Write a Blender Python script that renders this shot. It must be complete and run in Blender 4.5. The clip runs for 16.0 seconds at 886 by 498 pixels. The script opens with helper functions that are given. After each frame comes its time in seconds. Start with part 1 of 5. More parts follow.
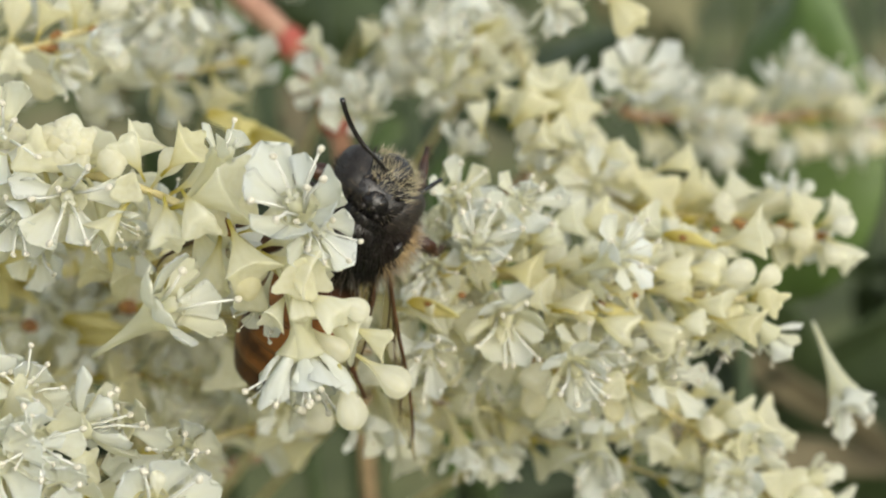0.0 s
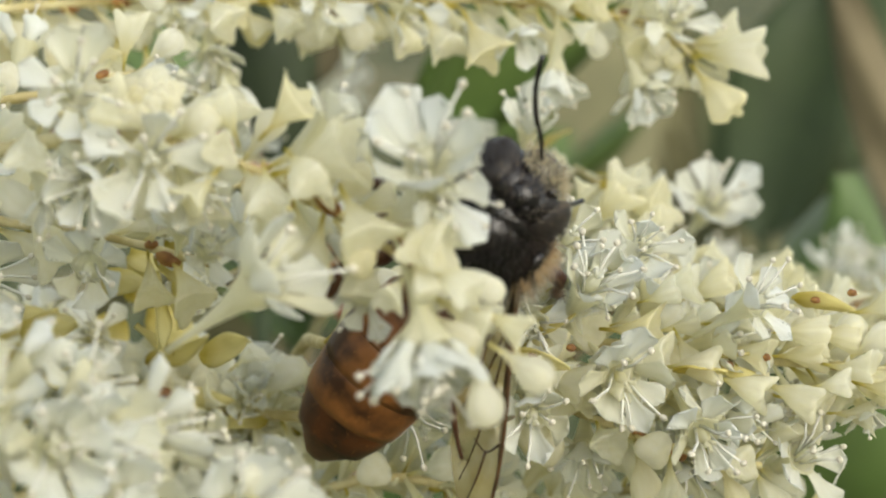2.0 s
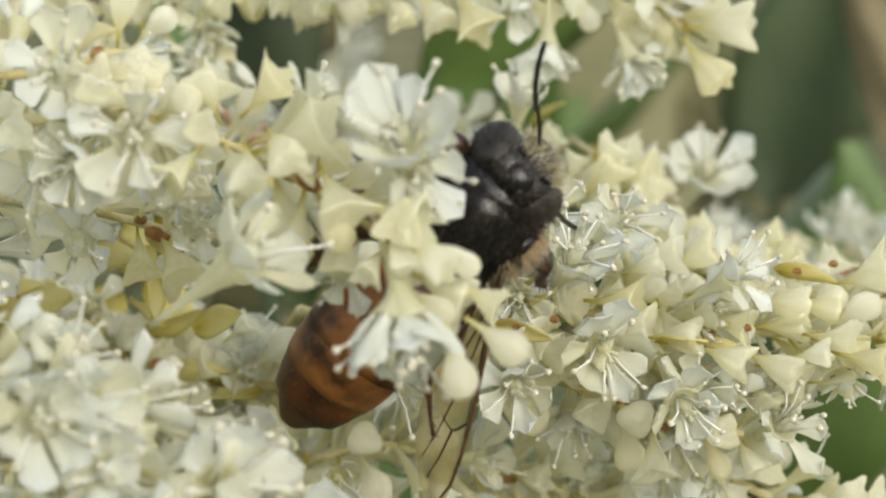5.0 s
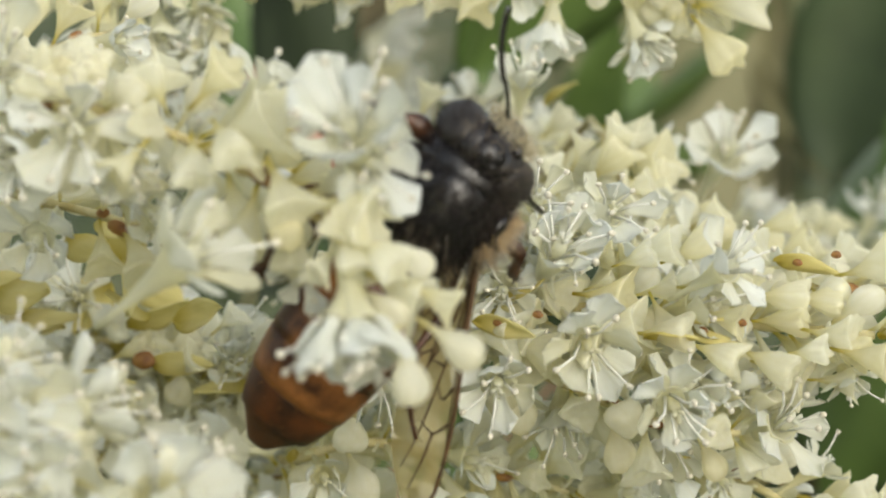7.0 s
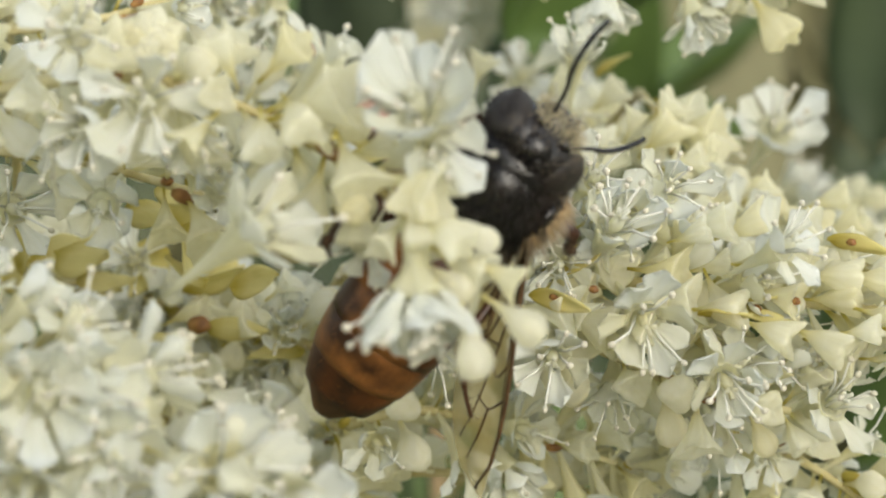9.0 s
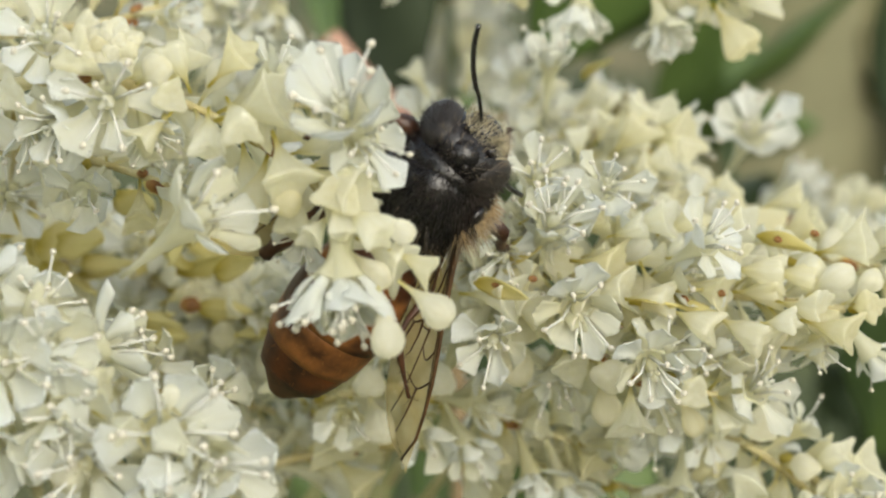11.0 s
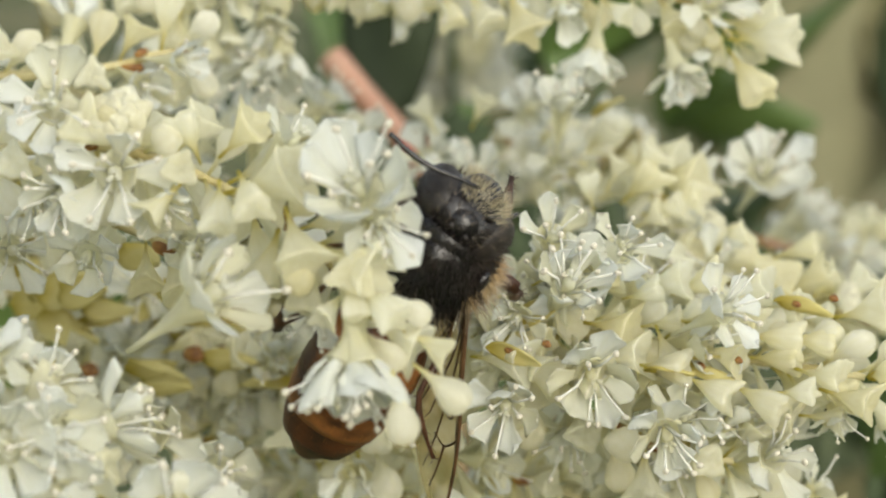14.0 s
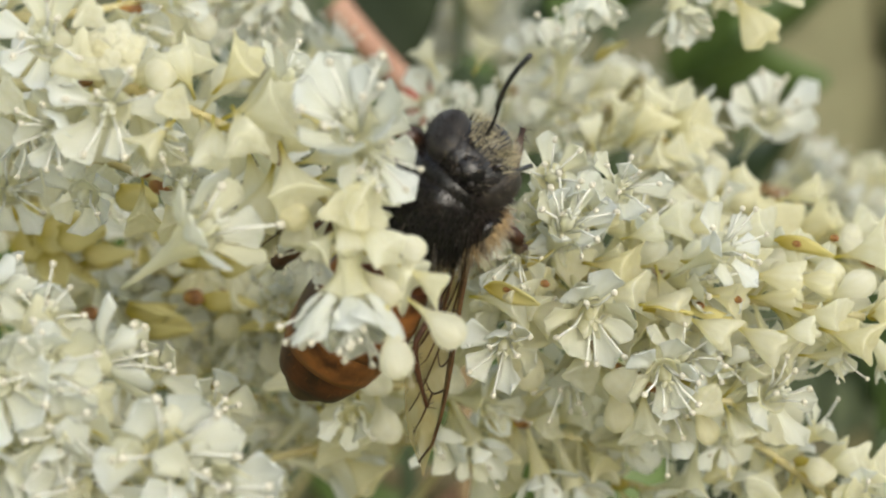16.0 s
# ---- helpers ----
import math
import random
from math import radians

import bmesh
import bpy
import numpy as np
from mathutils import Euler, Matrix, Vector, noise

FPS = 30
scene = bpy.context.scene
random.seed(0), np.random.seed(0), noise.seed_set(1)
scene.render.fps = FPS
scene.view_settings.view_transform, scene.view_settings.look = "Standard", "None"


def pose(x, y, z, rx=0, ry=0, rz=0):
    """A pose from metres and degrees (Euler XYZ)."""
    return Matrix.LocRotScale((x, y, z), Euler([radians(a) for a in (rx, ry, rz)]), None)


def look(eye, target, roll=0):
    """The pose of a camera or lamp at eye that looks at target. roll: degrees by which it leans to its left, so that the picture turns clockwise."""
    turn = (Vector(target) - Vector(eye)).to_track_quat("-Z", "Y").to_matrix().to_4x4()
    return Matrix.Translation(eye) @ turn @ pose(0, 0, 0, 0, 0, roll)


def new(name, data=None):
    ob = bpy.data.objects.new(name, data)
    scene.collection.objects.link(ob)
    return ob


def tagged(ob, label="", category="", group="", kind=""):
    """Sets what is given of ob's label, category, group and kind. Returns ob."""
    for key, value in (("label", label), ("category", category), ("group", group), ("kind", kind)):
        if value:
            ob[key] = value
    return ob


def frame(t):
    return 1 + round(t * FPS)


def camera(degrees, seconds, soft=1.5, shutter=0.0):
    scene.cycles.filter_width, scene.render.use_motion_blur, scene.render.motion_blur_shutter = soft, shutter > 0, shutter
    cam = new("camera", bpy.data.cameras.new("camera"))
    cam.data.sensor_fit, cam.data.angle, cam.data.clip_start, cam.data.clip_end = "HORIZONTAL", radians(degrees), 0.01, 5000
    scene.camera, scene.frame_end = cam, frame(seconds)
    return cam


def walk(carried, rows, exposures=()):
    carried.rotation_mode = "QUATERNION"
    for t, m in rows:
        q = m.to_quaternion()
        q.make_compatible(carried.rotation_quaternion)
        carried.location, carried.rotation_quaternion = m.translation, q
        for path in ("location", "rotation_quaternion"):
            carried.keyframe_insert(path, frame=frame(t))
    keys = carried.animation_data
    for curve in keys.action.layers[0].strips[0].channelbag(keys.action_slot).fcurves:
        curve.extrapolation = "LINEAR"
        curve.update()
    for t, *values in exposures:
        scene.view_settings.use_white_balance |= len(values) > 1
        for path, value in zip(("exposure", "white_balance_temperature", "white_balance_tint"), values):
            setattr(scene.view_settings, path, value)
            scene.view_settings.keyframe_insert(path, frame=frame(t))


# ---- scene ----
# Units below: millimetres round the flowers, turned into metres by MM.
MM = 0.001
ORIGIN = Vector((0.0, 0.0, 1.1))


def at(x, y, z):
    """A place near the flowers, from millimetres."""
    return ORIGIN + Vector((x, y, z)) * MM


# ---- camera ----
cam = camera(24, 16.0, soft=2.1)
cam.data.dof.use_dof = True
cam.data.dof.focus_distance = 0.0755
cam.data.dof.aperture_fstop = 74.0
PATH = [
    (0.0, (-0.89, -80.83, 27.43), (0.17, -5.87, -0.49), -1.73),
    (0.5, (-2.46, -75.49, 25.06), (-1.53, 0.21, -0.79), -1.44),
    (1.0, (-3.57, -73.30, 19.39), (-2.40, 4.18, -0.49), -1.28),
    (1.5, (-7.37, -73.11, 14.46), (-3.18, 5.46, -0.03), -0.02),
    (2.0, (-8.55, -73.52, 10.90), (-3.27, 5.28, -1.83), 0.40),
    (2.5, (-8.84, -73.60, 12.06), (-3.27, 4.86, -2.55), 0.48),
    (3.0, (-7.88, -74.10, 11.51), (-3.13, 4.51, -2.60), 0.18),
    (3.5, (-9.17, -74.57, 10.98), (-3.29, 4.04, -2.64), 0.44),
    (4.0, (-8.74, -74.60, 11.70), (-3.20, 3.92, -2.56), 0.41),
    (4.5, (-8.10, -74.88, 11.50), (-3.07, 3.71, -2.62), 0.26),
    (7.0, (-2.45, -71.68, 11.86), (-2.31, 6.82, -3.58), -0.68),
    (7.5, (-3.31, -69.37, 13.74), (-2.96, 8.76, -3.47), -0.43),
    (8.0, (-3.13, -69.02, 12.20), (-3.69, 9.26, -4.29), -0.17),
    (8.5, (-5.29, -70.21, 12.36), (-4.48, 7.96, -4.62), 0.34),
    (9.0, (-3.67, -72.32, 12.64), (-4.43, 5.83, -4.49), 0.28),
    (11.5, (3.79, -78.93, 14.85), (-2.16, -1.19, -3.07), 0.61),
    (12.0, (4.56, -78.68, 15.63), (-2.00, -1.12, -2.83), 0.61),
    (12.5, (5.35, -78.59, 15.95), (-1.83, -1.13, -2.71), 0.60),
    (13.0, (4.68, -77.86, 15.45), (-2.17, -0.22, -2.59), 0.71),
    (13.5, (2.05, -77.16, 15.83), (-2.86, 0.65, -2.08), 1.20),
    (14.0, (1.78, -76.11, 17.50), (-3.15, 1.45, -1.47), 1.16),
    (14.5, (2.36, -75.76, 17.45), (-3.11, 1.63, -2.06), 0.94),
    (15.0, (1.57, -75.75, 16.70), (-3.20, 1.58, -3.24), 1.16),
    (15.5, (1.12, -75.91, 16.67), (-3.26, 1.32, -3.76), 1.27),
    (16.0, (2.50, -76.00, 16.48), (-3.03, 1.19, -3.78), 1.01),
]
walk(cam, [(t, look(at(*eye), at(*target), roll)) for t, eye, target, roll in PATH],
     [(0.0, 0.78, 6720, 5.8), (16.0, 0.78, 6720, 5.8)])

# ---- world and light ----
world = bpy.data.worlds.new("world")
scene.world = world
world.use_nodes = True
sky = world.node_tree.nodes.new("ShaderNodeTexSky")
sky.sky_type = "NISHITA"
sky.sun_disc = False
sky.sun_elevation, sky.sun_rotation = radians(32), radians(152)
sky.air_density, sky.dust_density = 1.4, 3.0
veil = world.node_tree.nodes.new("ShaderNodeHueSaturation")
veil.inputs["Saturation"].default_value = 0.4
world.node_tree.links.new(sky.outputs[0], veil.inputs["Color"])
world.node_tree.links.new(veil.outputs[0], world.node_tree.nodes["Background"].inputs[0])
world.node_tree.nodes["Background"].inputs[1].default_value = 0.13
sun = new("sun", bpy.data.lights.new("sun", "SUN"))
sun.data.energy, sun.data.angle, sun.data.color = 0.24, radians(100), (1.0, 0.95, 0.88)
sun.matrix_world = look((0.8, -1.5, 2.16), (0, 0, 1.1))


# ---- materials ----
def shader(name):
    m = bpy.data.materials.new(name)
    m.use_nodes = True
    return m, m.node_tree.nodes, m.node_tree.links, m.node_tree.nodes["Principled BSDF"]


def ramp(nodes, links, source, stops):
    r = nodes.new("ShaderNodeValToRGB")
    while len(r.color_ramp.elements) < len(stops):
        r.color_ramp.elements.new(0.5)
    for e, (p, c) in zip(r.color_ramp.elements, stops):
        e.position, e.color = p, (*c, 1)
    links.new(source, r.inputs[0])
    return r


def grain(nodes, links, scale, detail=4.0, coords="Object"):
    tc = nodes.new("ShaderNodeTexCoord")
    n = nodes.new("ShaderNodeTexNoise")
    n.inputs["Scale"].default_value, n.inputs["Detail"].default_value = scale, detail
    links.new(tc.outputs[coords], n.inputs["Vector"])
    return n


def bumped(nodes, links, bsdf, source, strength, distance):
    b = nodes.new("ShaderNodeBump")
    b.inputs["Strength"].default_value, b.inputs["Distance"].default_value = strength, distance
    links.new(source, b.inputs["Height"])
    links.new(b.outputs[0], bsdf.inputs["Normal"])


def mixed(nodes, links, kind, factor, a, b):
    m = nodes.new("ShaderNodeMix")
    m.data_type, m.blend_type = "RGBA", kind
    for socket, value in ((m.inputs[0], factor), (m.inputs[6], a), (m.inputs[7], b)):
        if hasattr(value, "is_linked"):
            links.new(value, socket)
        elif isinstance(value, tuple):
            socket.default_value = (*value, 1)
        else:
            socket.default_value = value
    return m.outputs[2]


def tissue(name, base, tip, length, share, rough=0.55, veins=0.35):
    """Thin plant tissue: pigment runs from base to tip along local z, light passes through it."""
    m, nodes, links, bsdf = shader(name)
    tc = nodes.new("ShaderNodeTexCoord")
    sep = nodes.new("ShaderNodeSeparateXYZ")
    links.new(tc.outputs["Object"], sep.inputs[0])
    span = nodes.new("ShaderNodeMapRange")
    span.inputs[1].default_value, span.inputs[2].default_value = 0.0, length
    links.new(sep.outputs[2], span.inputs[0])
    r = ramp(nodes, links, span.outputs[0], ((0.12, base), (0.45, tuple((a + 2 * b) / 3 for a, b in zip(base, tip))), (0.85, tip)))
    info = nodes.new("ShaderNodeObjectInfo")
    tone = ramp(nodes, links, info.outputs["Random"], ((0.0, (0.96, 0.93, 0.79)), (0.2, (0.985, 0.97, 0.9)), (0.55, (0.99, 0.98, 0.94)), (1.0, (1.0, 1.0, 0.99))))
    stretch = nodes.new("ShaderNodeMapping")
    stretch.inputs["Scale"].default_value = (1.0, 1.0, 0.16)
    links.new(tc.outputs["Object"], stretch.inputs[0])
    n = grain(nodes, links, 3600.0, 4.0)
    links.new(stretch.outputs[0], n.inputs["Vector"])
    fine = ramp(nodes, links, n.outputs[0], ((0.3, (0.84, 0.82, 0.66)), (0.62, (1, 1, 1))))
    c = mixed(nodes, links, "MULTIPLY", 1.0, r.outputs[0], tone.outputs[0])
    c = mixed(nodes, links, "MULTIPLY", veins, c, fine.outputs[0])
    links.new(c, bsdf.inputs["Base Color"])
    bsdf.inputs["Roughness"].default_value = rough
    bsdf.inputs["Specular IOR Level"].default_value = 0.08
    bumped(nodes, links, bsdf, n.outputs[0], 0.55, 0.00009)
    t = nodes.new("ShaderNodeBsdfTranslucent")
    links.new(c, t.inputs[0])
    mix = nodes.new("ShaderNodeMixShader")
    mix.inputs[0].default_value = share
    links.new(bsdf.outputs[0], mix.inputs[1])
    links.new(t.outputs[0], mix.inputs[2])
    links.new(mix.outputs[0], nodes["Material Output"].inputs[0])
    return m


def plain(name, dark, light, scale, rough, bump=0.3, depth=0.00003, coat=0.0, sheen=0.0, edge=0.15):
    """An opaque surface that varies between two tones at two scales."""
    m, nodes, links, bsdf = shader(name)
    coarse, fine = grain(nodes, links, scale), grain(nodes, links, scale * 6, 6.0)
    a = ramp(nodes, links, coarse.outputs[0], ((0.5 - edge, dark), (0.5 + edge, light)))
    b = ramp(nodes, links, fine.outputs[0], ((0.3, (0.75, 0.75, 0.75)), (0.7, (1, 1, 1))))
    links.new(mixed(nodes, links, "MULTIPLY", 0.7, a.outputs[0], b.outputs[0]), bsdf.inputs["Base Color"])
    bsdf.inputs["Roughness"].default_value = rough
    bsdf.inputs["Coat Weight"].default_value = coat
    bsdf.inputs["Sheen Weight"].default_value = sheen
    bumped(nodes, links, bsdf, fine.outputs[0], bump, depth)
    return m


PETAL = tissue("petal_white", (0.915, 0.93, 0.9), (0.915, 0.94, 0.955), 0.0012, 0.62)
BUD = tissue("bud_cream", (0.68, 0.615, 0.18), (0.945, 0.945, 0.865), 0.0018, 0.72)
PALE = tissue("bud_white", (0.84, 0.8, 0.5), (0.945, 0.945, 0.89), 0.0017, 0.72)
TUBE = tissue("flower_tube", (0.88, 0.88, 0.75), (0.92, 0.935, 0.935), 0.0012, 0.64)
FILAMENT = plain("filament", (0.72, 0.73, 0.66), (0.8, 0.8, 0.74), 900, 0.8)
ANTHER = plain("anther", (0.6, 0.57, 0.46), (0.74, 0.71, 0.6), 2500, 0.85)
STEM = plain("spike_stem", (0.42, 0.34, 0.13), (0.7, 0.64, 0.37), 600, 0.7)
TWIG = plain("twig_bark", (0.2, 0.13, 0.06), (0.36, 0.26, 0.13), 400, 0.6)
NODE = plain("brown_bract", (0.16, 0.06, 0.015), (0.4, 0.21, 0.06), 900, 0.6)
RED_STEM = plain("red_stem", (0.42, 0.2, 0.13), (0.56, 0.34, 0.24), 250, 0.45)
RED_JOINT = plain("red_joint", (0.36, 0.05, 0.035), (0.52, 0.13, 0.09), 300, 0.5)
LEAF = plain("leaf_green", (0.036, 0.058, 0.02), (0.064, 0.097, 0.032), 60, 0.65, depth=0.0003)
OLIVE = plain("leaf_olive", (0.12, 0.12, 0.05), (0.22, 0.2, 0.1), 60, 0.75, depth=0.0003)
DARK_LEAF = plain("leaf_dark", (0.016, 0.026, 0.01), (0.036, 0.055, 0.02), 60, 0.75, depth=0.0003)
GREEN_LEAF = plain("leaf_fresh", (0.08, 0.14, 0.033), (0.14, 0.21, 0.06), 60, 0.45, depth=0.0003)
TAN_LEAF = plain("leaf_dry", (0.15, 0.125, 0.07), (0.26, 0.22, 0.13), 60, 0.8, depth=0.0003)
PALE_OLIVE = plain("leaf_pale_olive", (0.24, 0.235, 0.13), (0.34, 0.32, 0.19), 40, 0.8, depth=0.0003)
GOLD = tissue("yellow_bract", (0.58, 0.5, 0.13), (0.82, 0.77, 0.42), 0.002, 0.5)
CHITIN = plain("black_chitin", (0.004, 0.0035, 0.005), (0.014, 0.011, 0.011), 900, 0.22, bump=0.5, depth=0.00006, coat=0.25)
EYE = plain("compound_eye", (0.01, 0.008, 0.007), (0.03, 0.024, 0.02), 3000, 0.5, depth=0.00003, coat=0.05)
LEG = plain("leg_chitin", (0.025, 0.01, 0.005), (0.1, 0.04, 0.018), 1200, 0.4)
FUR_TAN = plain("tan_hair", (0.34, 0.22, 0.1), (0.55, 0.4, 0.2), 700, 0.7, sheen=0.3)
FUR_PALE = plain("pale_hair", (0.26, 0.22, 0.12), (0.46, 0.4, 0.25), 700, 0.7, sheen=0.3)
FUR_GREY = plain("grey_hair", (0.06, 0.045, 0.03), (0.19, 0.14, 0.085), 700, 0.7, sheen=0.3)
FUR_DARK = plain("dark_hair", (0.006, 0.004, 0.004), (0.026, 0.016, 0.011), 700, 0.6)
FUR_RUST = plain("rust_hair", (0.3, 0.12, 0.025), (0.5, 0.25, 0.07), 700, 0.7)
AMBER = plain("amber_abdomen", (0.05, 0.016, 0.005), (0.27, 0.105, 0.028), 480, 0.42, depth=0.00006, edge=0.07)
BROWN = plain("dark_brown_abdomen", (0.02, 0.008, 0.004), (0.15, 0.045, 0.01), 620, 0.45, depth=0.00006)
VEIN = plain("wing_vein", (0.04, 0.02, 0.008), (0.11, 0.055, 0.02), 900, 0.5)


def wing_film():
    m, nodes, links, bsdf = shader("wing_film")
    n = grain(nodes, links, 700, 3.0)
    r = ramp(nodes, links, n.outputs[0], ((0.3, (0.6, 0.46, 0.2)), (0.7, (0.8, 0.69, 0.4))))
    links.new(r.outputs[0], bsdf.inputs["Base Color"])
    bsdf.inputs["Roughness"].default_value = 0.2
    clear = nodes.new("ShaderNodeBsdfTransparent")
    clear.inputs[0].default_value = (0.97, 0.93, 0.8, 1)
    mix = nodes.new("ShaderNodeMixShader")
    mix.inputs[0].default_value = 0.48
    links.new(clear.outputs[0], mix.inputs[1])
    links.new(bsdf.outputs[0], mix.inputs[2])
    links.new(mix.outputs[0], nodes["Material Output"].inputs[0])
    return m


def meadow():
    m, nodes, links, bsdf = shader("meadow_ground")
    big, mid, fine = (grain(nodes, links, s, 4.0) for s in (1.1, 5.0, 60.0))
    a = ramp(nodes, links, big.outputs[0], ((0.36, (0.06, 0.09, 0.025)), (0.5, (0.15, 0.17, 0.06)), (0.62, (0.4, 0.33, 0.17))))
    b = ramp(nodes, links, mid.outputs[0], ((0.35, (0.4, 0.45, 0.4)), (0.65, (1, 1, 1))))
    c = ramp(nodes, links, fine.outputs[0], ((0.3, (0.6, 0.6, 0.6)), (0.7, (1, 1, 1))))
    x = mixed(nodes, links, "MULTIPLY", 1.0, a.outputs[0], b.outputs[0])
    links.new(mixed(nodes, links, "MULTIPLY", 1.0, x, c.outputs[0]), bsdf.inputs["Base Color"])
    bsdf.inputs["Roughness"].default_value = 0.9
    bumped(nodes, links, bsdf, fine.outputs[0], 0.6, 0.02)
    return m


FILM, MEADOW = wing_film(), meadow()


# ---- building blocks ----
def mesh_of(bm, name, material, smooth=True):
    me = bpy.data.meshes.new(name)
    bmesh.ops.recalc_face_normals(bm, faces=bm.faces)
    for f in bm.faces:
        f.smooth = smooth
    bm.to_mesh(me)
    bm.free()
    me.materials.append(material)
    return me


def child(name, data, parent, m=None, label=""):
    ob = new(name, data)
    ob.parent = parent
    if m is not None:
        ob.matrix_basis = m
    return tagged(ob, label)


def part(name, bm, material, parent, label="", m=None, smooth=True):
    return child(name, mesh_of(bm, name, material, smooth), parent, m, label)


def aim(place, way, turn=0.0, size=1.0):
    """A pose at place (metres) whose local z points along way."""
    q = Vector(way).normalized().to_track_quat("Z", "Y").to_matrix().to_4x4()
    return Matrix.Translation(place) @ q @ Matrix.Rotation(turn, 4, "Z") @ Matrix.Scale(size, 4)


def loft(bm, rings, close=True):
    """Join rings of points into a skin; close caps both ends."""
    made = [[bm.verts.new(p) for p in ring] for ring in rings]
    n = len(made[0])
    for a, b in zip(made, made[1:]):
        for i in range(n):
            bm.faces.new((a[i], a[(i + 1) % n], b[(i + 1) % n], b[i]))
    if close:
        bm.faces.new(made[0][::-1])
        bm.faces.new(made[-1])
    return made


def tube(bm, points, radii, sides=6):
    """A tube along points with a radius at each."""
    rings, ref = [], Vector((0.31, 0.52, 0.79))
    for i, p in enumerate(points):
        d = (points[min(i + 1, len(points) - 1)] - points[max(i - 1, 0)]).normalized()
        u = d.cross(ref).normalized()
        v = d.cross(u)
        rings.append([p + (u * math.cos(a) + v * math.sin(a)) * radii[i] for a in [2 * math.pi * k / sides for k in range(sides)]])
    loft(bm, rings)


def egg(bm, centre, size, rot=None, seg=12, rings=8):
    """An ellipsoid with half axes size."""
    m = Matrix.Translation(centre) @ (rot.to_4x4() if rot else Matrix()) @ Matrix.Diagonal((*size, 1))
    bmesh.ops.create_uvsphere(bm, u_segments=seg, v_segments=rings, radius=1.0, matrix=m)


def curve_points(points, count):
    """Points evenly along a smooth line through the given ones."""
    p = [points[0] * 2 - points[1], *points, points[-1] * 2 - points[-2]]
    fine = []
    for a, b, c, d in zip(p, p[1:], p[2:], p[3:]):
        for k in range(12):
            t = k / 12
            fine.append(0.5 * (2 * b + (c - a) * t + (2 * a - 5 * b + 4 * c - d) * t * t + (3 * b - a - 3 * c + d) * t ** 3))
    fine.append(points[-1])
    lengths = [0.0]
    for a, b in zip(fine, fine[1:]):
        lengths.append(lengths[-1] + (b - a).length)
    out = []
    for k in range(count):
        want = lengths[-1] * k / (count - 1)
        i = min(max(j for j in range(len(fine)) if lengths[j] <= want + 1e-12), len(fine) - 2)
        f = (want - lengths[i]) / max(lengths[i + 1] - lengths[i], 1e-9)
        out.append(fine[i].lerp(fine[i + 1], min(f, 1.0)))
    return out


# ---- flowers ----
def petal_mesh(length, width, cup, rng):
    """A round-ended petal growing along z from the origin, bending towards +y: a narrow claw, a broad soft blade, thin at the rim."""
    bm = bmesh.new()
    n, k = 10, 7
    front, back = [], []
    wave, fold = rng.uniform(-0.08, 0.08), rng.uniform(0.08, 0.2)
    phase, lop = rng.uniform(0, 6), rng.uniform(-0.1, 0.1)
    outline = (0.36, 0.44, 0.58, 0.76, 0.92, 1.03, 1.06, 0.98, 0.76, 0.36)
    for i in range(n):
        u = math.sin(0.5 * math.pi * i / (n - 1)) ** 0.9
        w = width * outline[i] * (1 + 0.05 * math.sin(5 * u + phase))
        rowf, rowb = [], []
        for j in range(k):
            s = j / (k - 1) * 2 - 1
            edge = length * (0.16 * s * s + 0.02 * math.sin(4 * s + phase)) * (u ** 3)
            y = cup * length * (u ** 1.7) * 0.5 - fold * width * (1 - s * s) * math.sin(math.pi * min(1.0, u * 0.9 + 0.1)) + wave * length * s * u + 0.03 * length * math.sin(3.4 * s + phase) * u * u
            x, z = s * w / 2 + lop * width * u * u, u * length - edge
            thin = 0.045 * MM * (1 - 0.9 * s * s) * (1 - 0.85 * u ** 4)
            rowf.append(bm.verts.new((x, y, z)))
            rowb.append(bm.verts.new((x, y - thin, z)))
        front.append(rowf), back.append(rowb)
    for i in range(n - 1):
        for j in range(k - 1):
            bm.faces.new((front[i][j], front[i][j + 1], front[i + 1][j + 1], front[i + 1][j]))
            bm.faces.new((back[i][j + 1], back[i][j], back[i + 1][j], back[i + 1][j + 1]))
        for j in (0, k - 1):
            bm.faces.new((front[i][j], front[i + 1][j], back[i + 1][j], back[i][j]))
    for i in (0, n - 1):
        for j in range(k - 1):
            bm.faces.new((front[i][j], front[i][j + 1], back[i][j + 1], back[i][j]))
    return mesh_of(bm, "petal", PETAL)


def tube_mesh():
    """The narrow base of an open flower: pedicel and funnel, ending at z = 0."""
    bm = bmesh.new()
    prof = ((-2.9, 0.065), (-2.3, 0.08), (-1.8, 0.115), (-1.3, 0.18), (-0.8, 0.27), (-0.35, 0.4), (-0.05, 0.54), (0.02, 0.52), (-0.25, 0.3), (-0.45, 0.12))
    rings = []
    for z, r in prof:
        rings.append([Vector((math.cos(a) * r * (1 + 0.09 * math.cos(5 * a)), math.sin(a) * r * (1 + 0.09 * math.cos(5 * a)), z)) * MM for a in [2 * math.pi * i / 14 for i in range(14)]])
    loft(bm, rings)
    return mesh_of(bm, "flower", TUBE)


